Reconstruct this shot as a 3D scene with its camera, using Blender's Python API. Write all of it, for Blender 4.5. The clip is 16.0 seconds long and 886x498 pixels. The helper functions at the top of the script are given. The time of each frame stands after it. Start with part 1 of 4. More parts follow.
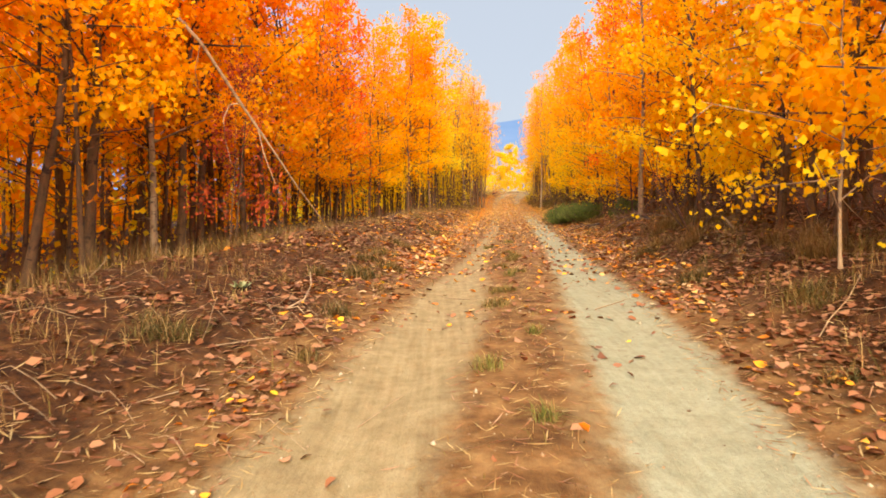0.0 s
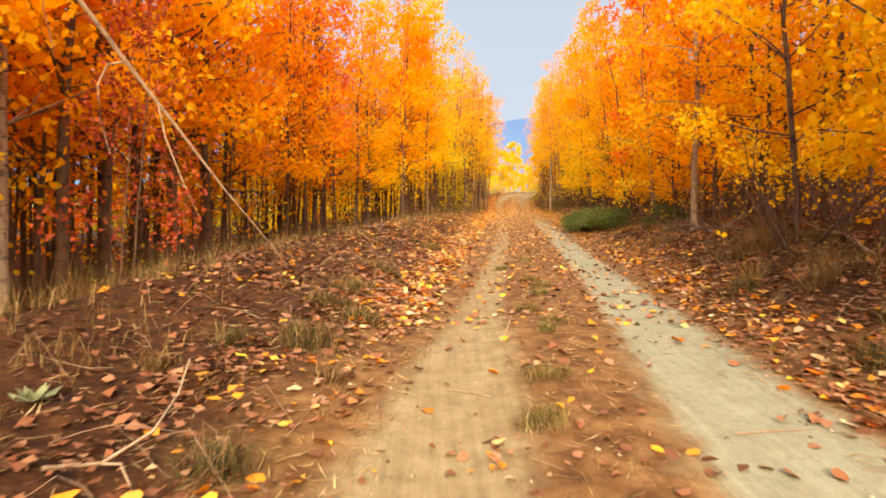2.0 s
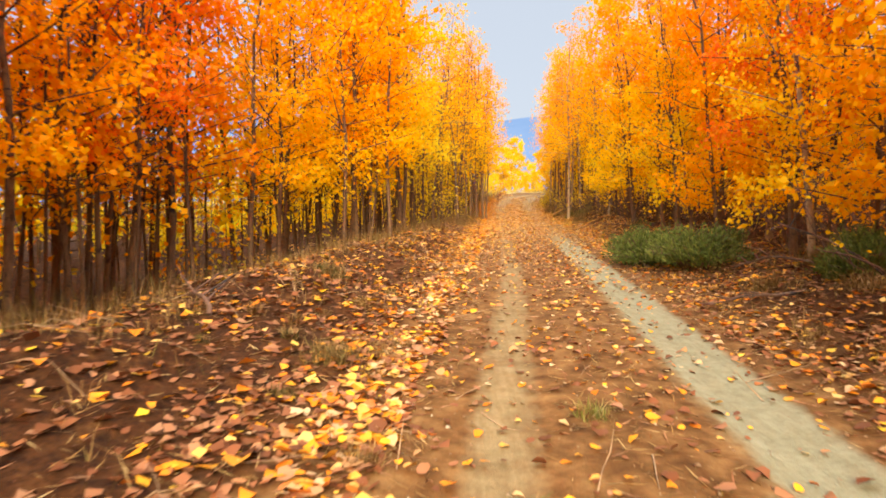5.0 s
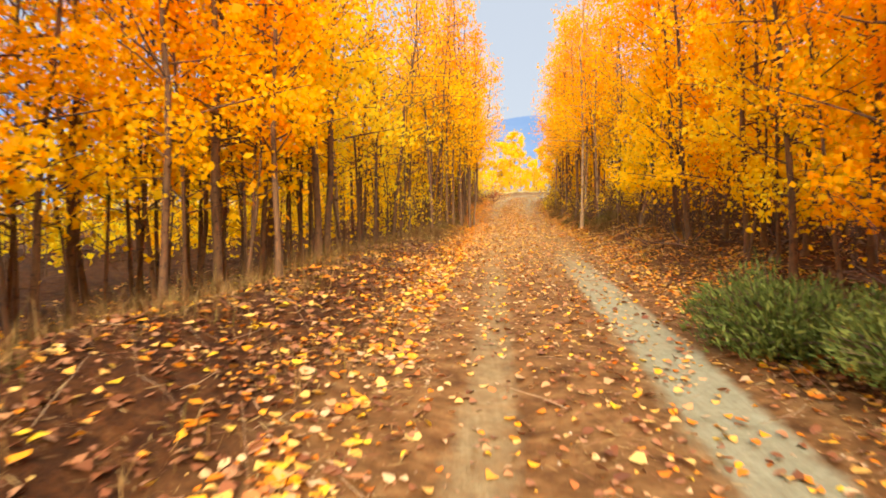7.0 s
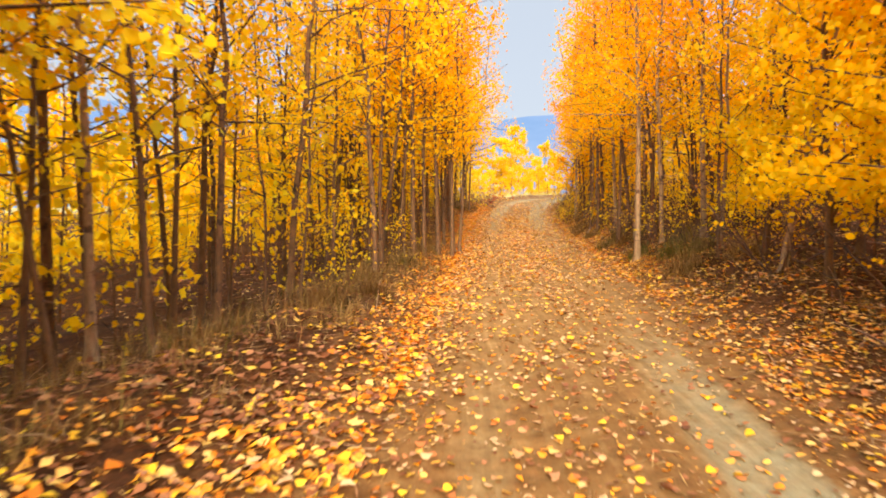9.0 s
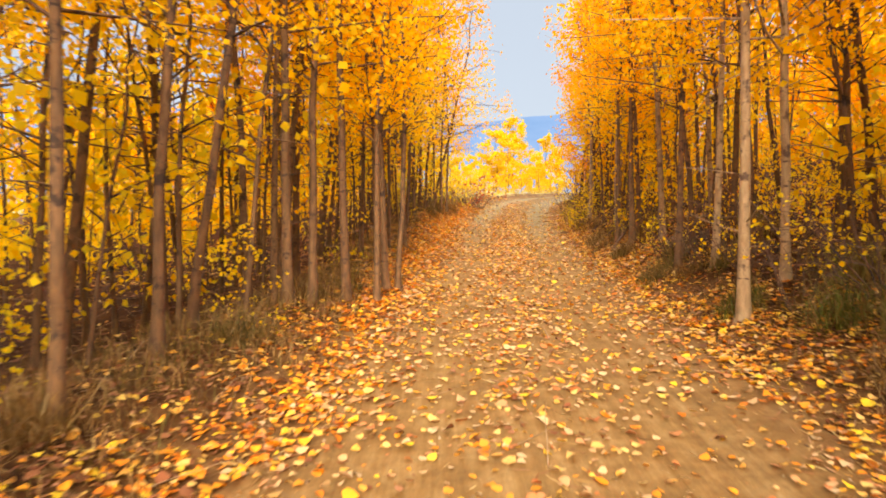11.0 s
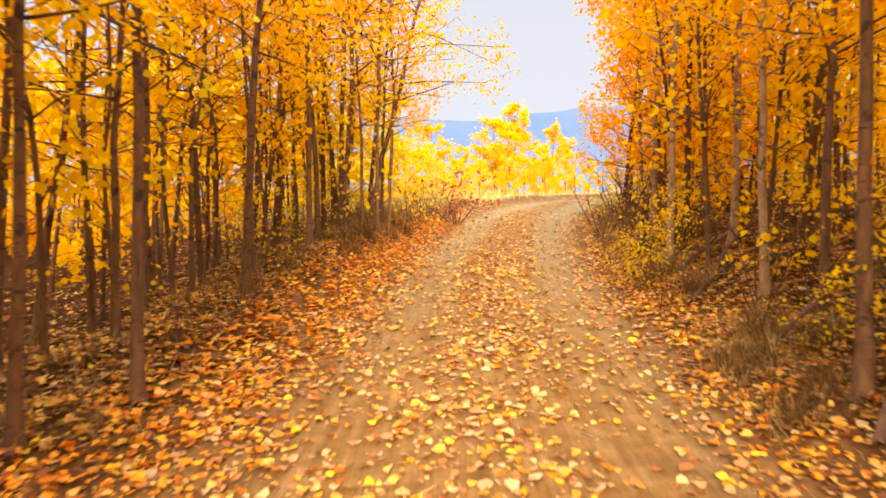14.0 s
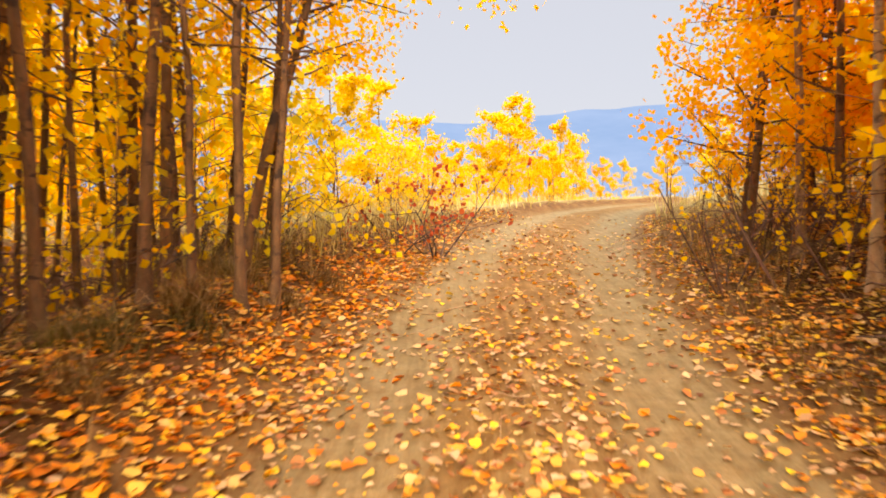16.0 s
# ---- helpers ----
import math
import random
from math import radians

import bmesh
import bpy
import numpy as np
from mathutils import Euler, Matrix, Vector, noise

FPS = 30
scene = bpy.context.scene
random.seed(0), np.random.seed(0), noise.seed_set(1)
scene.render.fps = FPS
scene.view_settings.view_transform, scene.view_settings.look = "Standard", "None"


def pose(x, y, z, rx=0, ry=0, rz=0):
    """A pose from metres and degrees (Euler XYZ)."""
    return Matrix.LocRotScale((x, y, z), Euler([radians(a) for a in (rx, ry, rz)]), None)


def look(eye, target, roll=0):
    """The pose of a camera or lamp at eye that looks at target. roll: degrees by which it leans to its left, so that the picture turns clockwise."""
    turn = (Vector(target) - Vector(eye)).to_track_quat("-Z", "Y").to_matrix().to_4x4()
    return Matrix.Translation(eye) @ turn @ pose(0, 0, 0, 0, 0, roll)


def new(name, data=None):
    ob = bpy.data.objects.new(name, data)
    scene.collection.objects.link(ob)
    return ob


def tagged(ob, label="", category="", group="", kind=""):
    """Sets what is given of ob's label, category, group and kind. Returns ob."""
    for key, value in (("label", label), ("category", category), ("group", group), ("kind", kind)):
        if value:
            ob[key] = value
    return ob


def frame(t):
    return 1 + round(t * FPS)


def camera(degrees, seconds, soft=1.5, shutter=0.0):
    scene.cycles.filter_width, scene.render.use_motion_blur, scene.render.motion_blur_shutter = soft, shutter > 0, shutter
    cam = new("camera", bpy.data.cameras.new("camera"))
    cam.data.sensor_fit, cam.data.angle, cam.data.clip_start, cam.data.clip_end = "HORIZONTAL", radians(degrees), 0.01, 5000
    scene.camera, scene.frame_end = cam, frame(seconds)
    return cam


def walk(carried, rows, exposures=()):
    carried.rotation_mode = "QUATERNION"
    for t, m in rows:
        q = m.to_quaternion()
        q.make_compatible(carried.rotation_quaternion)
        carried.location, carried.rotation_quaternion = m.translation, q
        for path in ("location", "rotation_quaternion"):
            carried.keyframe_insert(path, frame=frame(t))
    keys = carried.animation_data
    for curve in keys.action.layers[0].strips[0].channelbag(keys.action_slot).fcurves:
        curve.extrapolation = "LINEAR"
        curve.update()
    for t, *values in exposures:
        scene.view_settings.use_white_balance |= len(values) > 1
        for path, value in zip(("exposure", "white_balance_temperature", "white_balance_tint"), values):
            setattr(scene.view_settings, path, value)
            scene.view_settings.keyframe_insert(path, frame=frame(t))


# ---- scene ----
cam = camera(72.6, 16.0, soft=1.7, shutter=0.3)
PATH = [
    (0, (-0.03, -0.233, -0.074), (-0.03, 1.767, -0.063)),
    (0.5, (-0.014, 0.21, -0.017), (-0.014, 2.21, -0.006)),
    (1, (-0.008, 0.78, 0.052), (-0.008, 2.78, 0.063)),
    (1.5, (-0.018, 1.473, 0.144), (-0.018, 3.473, 0.155)),
    (2, (-0.025, 2.249, 0.239), (-0.025, 4.249, 0.249)),
    (2.5, (-0.009, 3.131, 0.345), (-0.008, 5.131, 0.355)),
    (3, (0.028, 4.091, 0.465), (0.028, 6.091, 0.475)),
    (3.5, (0.085, 5.163, 0.595), (0.085, 7.163, 0.605)),
    (4, (0.193, 6.38, 0.737), (0.194, 8.38, 0.747)),
    (6.3, (0.93, 11.334, 1.243), (0.932, 13.334, 1.248)),
    (7, (1.178, 13.31, 1.475), (1.177, 15.31, 1.479)),
    (7.5, (1.342, 14.833, 1.654), (1.34, 16.833, 1.658)),
    (8, (1.47, 16.38, 1.835), (1.47, 18.38, 1.84)),
    (8.7, (1.636, 18.464, 2.08), (1.638, 20.464, 2.086)),
    (10.8, (2.379, 23.51, 2.465), (2.381, 25.51, 2.473)),
    (11.5, (2.661, 24.921, 2.622), (2.661, 26.92, 2.628)),
    (12, (2.833, 25.937, 2.739), (2.835, 27.937, 2.743)),
    (12.5, (2.993, 27.017, 2.862), (2.993, 29.017, 2.866)),
    (13, (3.118, 28.099, 2.988), (3.116, 30.099, 2.992)),
    (13.5, (3.21, 29.16, 3.12), (3.208, 31.16, 3.121)),
    (14, (3.28, 30.201, 3.255), (3.273, 32.201, 3.253)),
    (14.5, (3.326, 31.23, 3.373), (3.319, 33.23, 3.371)),
    (15, (3.364, 32.3, 3.502), (3.360, 34.3, 3.500)),
    (15.5, (3.43, 33.39, 3.612), (3.430, 35.39, 3.612)),
    (16, (3.524, 34.5, 3.721), (3.525, 36.5, 3.728)),
]
walk(cam, [(t, look(eye, aim)) for t, eye, aim in PATH], [(0, 0.84, 7500, 17), (4, 0.93, 7500, 17), (6.5, 0.85, 7700, 17), (7.5, 0.93, 7500, 17), (11, 0.9, 7500, 16), (12.5, 1.0, 7900, 18), (14, 1.1, 8300, 23), (15, 1.05, 8300, 23), (16, 0.92, 8300, 23)])

# ---- light: a bright, veiled sky and a soft sun ----
SUN_EL, SUN_AZ = radians(23), radians(184)
world = bpy.data.worlds.new("sky")
scene.world = world
world.use_nodes = True
wn, wl = world.node_tree.nodes, world.node_tree.links
sky = wn.new("ShaderNodeTexSky")
sky.sky_type, sky.sun_disc, sky.sun_elevation, sky.sun_rotation = "NISHITA", False, SUN_EL, SUN_AZ
sky.dust_density, sky.air_density = 3.0, 1.0
veil = wn.new("ShaderNodeMix")
veil.data_type = "RGBA"
veil.inputs[0].default_value = 0.75
wl.new(sky.outputs[0], veil.inputs[6])
veil.inputs[7].default_value = (5.6, 7.1, 8.9, 1)
# an overcast sky is about three times as bright overhead as at the horizon
where, axis, lift = wn.new("ShaderNodeTexCoord"), wn.new("ShaderNodeSeparateXYZ"), wn.new("ShaderNodeMapRange")
wl.new(where.outputs["Generated"], axis.inputs[0])
wl.new(axis.outputs["Z"], lift.inputs["Value"])
lift.inputs["From Min"].default_value, lift.inputs["To Min"].default_value, lift.inputs["To Max"].default_value = 0.4, 0.94, 4.2
lift.inputs["From Max"].default_value = 0.8
scaled = wn.new("ShaderNodeVectorMath")
scaled.operation = "SCALE"
wl.new(veil.outputs[2], scaled.inputs[0])
wl.new(lift.outputs[0], scaled.inputs["Scale"])
wl.new(scaled.outputs[0], wn["Background"].inputs[0])
wn["Background"].inputs[1].default_value = 0.07
sun = new("sun", bpy.data.lights.new("sun", "SUN"))
sun.data.energy, sun.data.angle, sun.data.color = 5.0, radians(24), (1.0, 0.93, 0.82)
sun.matrix_world = look((0, 0, 0), (-math.sin(SUN_AZ) * math.cos(SUN_EL), -math.cos(SUN_AZ) * math.cos(SUN_EL), -math.sin(SUN_EL)))

# ---- the lie of the land ----
_t = np.arange(-40, 140, 0.1)


def course(ys, vs, soft=20):
    a = np.interp(_t, ys, vs)
    k = np.ones(soft) / soft
    return np.convolve(np.pad(a, soft, mode="edge"), k, "same")[soft:-soft]


ROAD_X = course((-40, 0, 2, 4.6, 17.5, 27, 32, 38, 41.5, 46, 50, 56, 140), (-4.6, 0.0, 0.28, 0.65, 2.15, 2.95, 3.37, 3.95, 4.7, 6.3, 8.5, 13, 90))
ROAD_Z = course((-40, 0, 5, 13, 21, 31, 35, 38, 41.5, 46, 52, 60, 75, 100, 140), (-5, -1.03, -0.53, 0.25, 1.08, 2.22, 2.74, 3.22, 3.88, 4.45, 5.1, 5.9, 6.9, 6.5, 2))
CREST = course((-40, 12, 18, 25, 28, 36, 140), (3.2, 3.2, 2.5, 2.1, 1.75, 1.75, 1.9))
BERM = course((-40, 0, 14, 19, 27, 33, 37, 42, 140), (0.3, 0.32, 0.36, 0.38, 0.14, 0.12, 0.36, 0.15, 0.1))
RISE = course((-40, 0, 12, 19, 25, 31, 37, 43, 140), (0.42, 0.42, 0.36, 0.16, 0.34, 0.5, 0.45, 0.2, 0.1))


HALF = course((-40, 6, 17, 140), (0.71, 0.71, 0.62, 0.62))


def at(table, y):
    return np.interp(y, _t, table)


def step(a, b, v):
    s = np.clip((v - a) / (b - a), 0, 1)
    return s * s * (3 - 2 * s)


def rough(x, y, seed=0):
    """Smooth random heights, 0 to 1, one lump a metre."""
    xi, yi = np.floor(x), np.floor(y)
    fx, fy = x - xi, y - yi
    fx, fy = fx * fx * (3 - 2 * fx), fy * fy * (3 - 2 * fy)

    def h(a, b):
        s = np.sin(a * 127.1 + b * 311.7 + seed * 74.7) * 43758.5453
        return s - np.floor(s)
    return (h(xi, yi) * (1 - fx) + h(xi + 1, yi) * fx) * (1 - fy) + (h(xi, yi + 1) * (1 - fx) + h(xi + 1, yi + 1) * fx) * fy


def ground_z(x, y, fine=True):
    x, y = np.asarray(x, float), np.asarray(y, float)
    u = x - at(ROAD_X, y)
    z = at(ROAD_Z, y)
    c, b, r = at(CREST, y), at(BERM, y), at(RISE, y)
    left = b * step(1.0, c, -u) - (b + 0.12) * step(c, c + 2.0, -u) - 0.02 * np.clip(-u - c - 2, 0, 40)
    right = r * step(1.0, 2.3, u) + 0.16 * np.clip(u - 1.9, 0, 12)
    z = z + left + right
    z = z - 0.035 * np.exp(-((np.abs(u) - at(HALF, y)) / 0.26) ** 2) + 0.02 * np.exp(-(u / 0.3) ** 2)
    far = np.hypot(x, y - 20)
    z = np.where(y > 140, 2 - 0.06 * np.clip(y - 140, 0, 500), z)
    if fine:
        off = step(0.9, 2.0, np.abs(u))
        p, q = 0.8 * x - 0.6 * y, 0.6 * x + 0.8 * y
        worn = 1 - 0.75 * np.exp(-((np.abs(u) - at(HALF, y)) / 0.36) ** 4)
        z = z + (0.03 + 0.09 * off) * (rough(x * 1.3, y * 1.3, 1) - 0.5) + (0.012 + 0.045 * off) * worn * (rough(p * 5, q * 5, 2) - 0.5) + (0.006 + 0.022 * off) * worn * (rough(q * 11 + p * 4, p * 11 - q * 4, 3) - 0.5)
        z = z + step(60, 200, far) * 6 * (rough(x * 0.01, y * 0.01, 4) - 0.5)
    return z


# ---- materials ----
def material(name):
    m = bpy.data.materials.new(name)
    m.use_nodes = True
    n, l = m.node_tree.nodes, m.node_tree.links
    return m, n, l, n["Principled BSDF"]


def ramp(n, l, fac, stops):
    r = n.new("ShaderNodeValToRGB")
    while len(r.color_ramp.elements) < len(stops):
        r.color_ramp.elements.new(0.5)
    for e, (p, c) in zip(r.color_ramp.elements, stops):
        e.position, e.color = p, (*c, 1)
    l.new(fac, r.inputs[0])
    return r.outputs[0]


def mixed(n, l, fac, a, b, kind="MIX"):
    m = n.new("ShaderNodeMix")
    m.data_type, m.blend_type = "RGBA", kind
    for socket, v in ((m.inputs[0], fac), (m.inputs[6], a), (m.inputs[7], b)):
        if isinstance(v, bpy.types.NodeSocket):
            l.new(v, socket)
        else:
            socket.default_value = v if isinstance(v, float) else (*v, 1)
    return m.outputs[2]


def noise_of(n, l, scale, detail=4, coords=None, rough_=0.6):
    t = n.new("ShaderNodeTexNoise")
    t.inputs["Scale"].default_value, t.inputs["Detail"].default_value, t.inputs["Roughness"].default_value = scale, detail, rough_
    if coords is not None:
        l.new(coords, t.inputs["Vector"])
    return t.outputs[0]


def bumped(n, l, bsdf, height, strength=0.5, dist=0.01):
    b = n.new("ShaderNodeBump")
    b.inputs["Strength"].default_value, b.inputs["Distance"].default_value = strength, dist
    l.new(height, b.inputs["Height"])
    l.new(b.outputs[0], bsdf.inputs["Normal"])


def leaf_material(name, stops, glow=0.5, gloss=0.55, turned=0.0):
    """Thin leaves that let light through; every leaf takes its own hue, every tree its own cast; crowns turn from the top down."""
    m, n, l, p = material(name)
    geo, info = n.new("ShaderNodeNewGeometry"), n.new("ShaderNodeObjectInfo")
    add = n.new("ShaderNodeMath")
    add.operation = "MULTIPLY_ADD"
    l.new(info.outputs["Random"], add.inputs[0])
    add.inputs[1].default_value = 0.34 * (1 - turned)
    mul = n.new("ShaderNodeMath")
    mul.operation = "MULTIPLY"
    l.new(geo.outputs["Random Per Island"], mul.inputs[0])
    mul.inputs[1].default_value = 0.66 * (1 - turned)
    l.new(mul.outputs[0], add.inputs[2])
    fac = add.outputs[0]
    if turned:
        place, axes, low = n.new("ShaderNodeTexCoord"), n.new("ShaderNodeSeparateXYZ"), n.new("ShaderNodeMapRange")
        l.new(place.outputs["Object"], axes.inputs[0])
        l.new(axes.outputs["Z"], low.inputs["Value"])
        low.inputs["From Min"].default_value, low.inputs["From Max"].default_value = 1.8, 5.6
        low.inputs["To Min"].default_value, low.inputs["To Max"].default_value = turned, 0.0
        total = n.new("ShaderNodeMath")
        l.new(fac, total.inputs[0])
        l.new(low.outputs[0], total.inputs[1])
        fac = total.outputs[0]
    c = ramp(n, l, fac, stops)
    vein = noise_of(n, l, 60, 3)
    c = mixed(n, l, 0.12, c, ramp(n, l, vein, [(0.3, (0.65, 0.6, 0.55)), (0.7, (1.0, 1.0, 1.0))]), "MULTIPLY")
    l.new(c, p.inputs["Base Color"])
    p.inputs["Roughness"].default_value = gloss
    p.inputs["Specular IOR Level"].default_value = 0.12
    tr, mx = n.new("ShaderNodeBsdfTranslucent"), n.new("ShaderNodeMixShader")
    l.new(c, tr.inputs[0])
    mx.inputs[0].default_value = glow
    l.new(p.outputs[0], mx.inputs[1])
    l.new(tr.outputs[0], mx.inputs[2])
    l.new(mx.outputs[0], n["Material Output"].inputs[0])
    return m


LEAF = {
    "orange": leaf_material("orange_leaf", [(0.0, (0.84, 0.15, 0.008)), (0.3, (0.96, 0.25, 0.008)), (0.65, (1.0, 0.37, 0.010)), (1.0, (1.0, 0.52, 0.02))], 0.62, turned=0.4),
    "red": leaf_material("red_orange_leaf", [(0.0, (0.78, 0.07, 0.012)), (0.35, (0.95, 0.15, 0.012)), (0.7, (1.0, 0.27, 0.015)), (1.0, (1.0, 0.42, 0.02))], turned=0.4),
    "amber": leaf_material("amber_leaf", [(0.0, (0.97, 0.24, 0.006)), (0.35, (1.0, 0.37, 0.008)), (0.7, (1.0, 0.50, 0.012)), (1.0, (1.0, 0.63, 0.02))], 0.68, turned=0.4),
    "gold": leaf_material("golden_leaf", [(0.0, (1.0, 0.27, 0.006)), (0.3, (1.0, 0.40, 0.009)), (0.6, (1.0, 0.58, 0.014)), (1.0, (0.98, 0.74, 0.03))], 0.72, turned=0.45),
    "yellow": leaf_material("yellow_leaf", [(0.0, (1.0, 0.33, 0.008)), (0.3, (1.0, 0.48, 0.012)), (0.6, (0.99, 0.66, 0.02)), (1.0, (0.84, 0.72, 0.04))], 0.74, turned=0.45),
    "sunny": leaf_material("sunny_yellow_leaf", [(0.0, (0.78, 0.41, 0.012)), (0.5, (0.84, 0.54, 0.016)), (1.0, (0.74, 0.58, 0.03))], 0.5),
    "crimson": leaf_material("crimson_leaf", [(0.0, (0.18, 0.025, 0.012)), (0.5, (0.38, 0.055, 0.02)), (1.0, (0.60, 0.14, 0.03))]),
}
LITTER = leaf_material("fallen_leaf", [(0.0, (0.28, 0.09, 0.03)), (0.2, (0.50, 0.17, 0.05)), (0.4, (0.55, 0.32, 0.14)), (0.58, (0.66, 0.45, 0.23)), (0.72, (0.70, 0.36, 0.06)), (0.9, (0.76, 0.36, 0.05)), (1.0, (0.60, 0.10, 0.035))], 0.15)
LITTER_GOLD = leaf_material("fallen_golden_leaf", [(0.0, (0.50, 0.15, 0.022)), (0.25, (0.74, 0.32, 0.035)), (0.5, (0.74, 0.47, 0.15)), (0.7, (0.82, 0.50, 0.035)), (1.0, (0.86, 0.61, 0.045))], 0.15)
LITTER_RUST = leaf_material("fallen_orange_leaf", [(0.0, (0.40, 0.09, 0.015)), (0.35, (0.80, 0.24, 0.02)), (0.7, (0.95, 0.40, 0.03)), (1.0, (0.98, 0.55, 0.04))], 0.2)
LITTER_BROWN = leaf_material("withered_leaf", [(0.0, (0.09, 0.035, 0.015)), (0.4, (0.23, 0.08, 0.03)), (0.7, (0.34, 0.15, 0.065)), (1.0, (0.46, 0.27, 0.14))], 0.1)


def bark_material(name, light, dark, scars):
    m, n, l, p = material(name)
    tc, mp, info = n.new("ShaderNodeTexCoord"), n.new("ShaderNodeMapping"), n.new("ShaderNodeObjectInfo")
    l.new(tc.outputs["Object"], mp.inputs[0])
    mp.inputs["Scale"].default_value = (1, 1, 0.35)
    grain = noise_of(n, l, 22, 6, mp.outputs[0])
    blot = noise_of(n, l, 7, 3, tc.outputs["Object"])
    c = ramp(n, l, grain, [(0.3, dark), (0.65, light)])
    c = mixed(n, l, ramp(n, l, blot, [(0.56, (0, 0, 0)), (0.64, (1, 1, 1))]), c, scars)
    ring = n.new("ShaderNodeMapping")
    l.new(tc.outputs["Object"], ring.inputs[0])
    ring.inputs["Scale"].default_value = (6, 6, 22)
    c = mixed(n, l, ramp(n, l, noise_of(n, l, 1.0, 3, ring.outputs[0]), [(0.62, (0, 0, 0)), (0.68, (1, 1, 1))]), c, scars)
    tint = ramp(n, l, info.outputs["Random"], [(0.0, (0.72, 0.62, 0.52)), (1.0, (1.0, 1.0, 1.0))])
    c = mixed(n, l, 0.8, c, tint, "MULTIPLY")
    l.new(c, p.inputs["Base Color"])
    p.inputs["Roughness"].default_value = 0.85
    bumped(n, l, p, grain, 0.6, 0.01)
    return m


BARK = bark_material("brown_aspen_bark", (0.19, 0.098, 0.036), (0.072, 0.035, 0.013), (0.036, 0.017, 0.008))
PALE = bark_material("pale_aspen_bark", (0.40, 0.275, 0.145), (0.22, 0.14, 0.066), (0.09, 0.05, 0.03))
TWIG = bark_material("dark_twig_bark", (0.17, 0.09, 0.05), (0.07, 0.035, 0.02), (0.03, 0.02, 0.015))
DEADWOOD = bark_material("bleached_dead_wood", (0.48, 0.33, 0.18), (0.28, 0.175, 0.085), (0.20, 0.13, 0.07))


def plain_leafy(name, stops, glow=0.25):
    m = leaf_material(name, stops, glow, 0.7)
    return m


STRAW = plain_leafy("dry_grass", [(0.0, (0.10, 0.05, 0.015)), (0.4, (0.26, 0.14, 0.045)), (0.75, (0.44, 0.28, 0.10)), (1.0, (0.62, 0.44, 0.19))])
FADED = plain_leafy("faded_green_grass", [(0.0, (0.06, 0.05, 0.01)), (0.5, (0.17, 0.13, 0.028)), (1.0, (0.36, 0.26, 0.08))])
GREEN = plain_leafy("green_grass", [(0.0, (0.06, 0.072, 0.012)), (0.5, (0.16, 0.16, 0.028)), (1.0, (0.36, 0.30, 0.09))])
MEADOW = plain_leafy("yellow_meadow_grass", [(0.0, (0.36, 0.26, 0.07)), (0.5, (0.54, 0.42, 0.13)), (1.0, (0.66, 0.53, 0.22))])
NEEDLE = plain_leafy("juniper_needles", [(0.0, (0.04, 0.06, 0.012)), (0.5, (0.13, 0.17, 0.035)), (1.0, (0.32, 0.34, 0.08))])
BROWN_GRASS = plain_leafy("brown_grass", [(0.0, (0.05, 0.025, 0.007)), (0.5, (0.15, 0.075, 0.02)), (1.0, (0.32, 0.18, 0.05))])
WEED = plain_leafy("dark_weed", [(0.0, (0.03, 0.03, 0.008)), (0.5, (0.11, 0.085, 0.022)), (1.0, (0.27, 0.18, 0.05))])
ROSETTE = plain_leafy("mullein_leaf", [(0.0, (0.20, 0.22, 0.09)), (1.0, (0.36, 0.36, 0.17))])


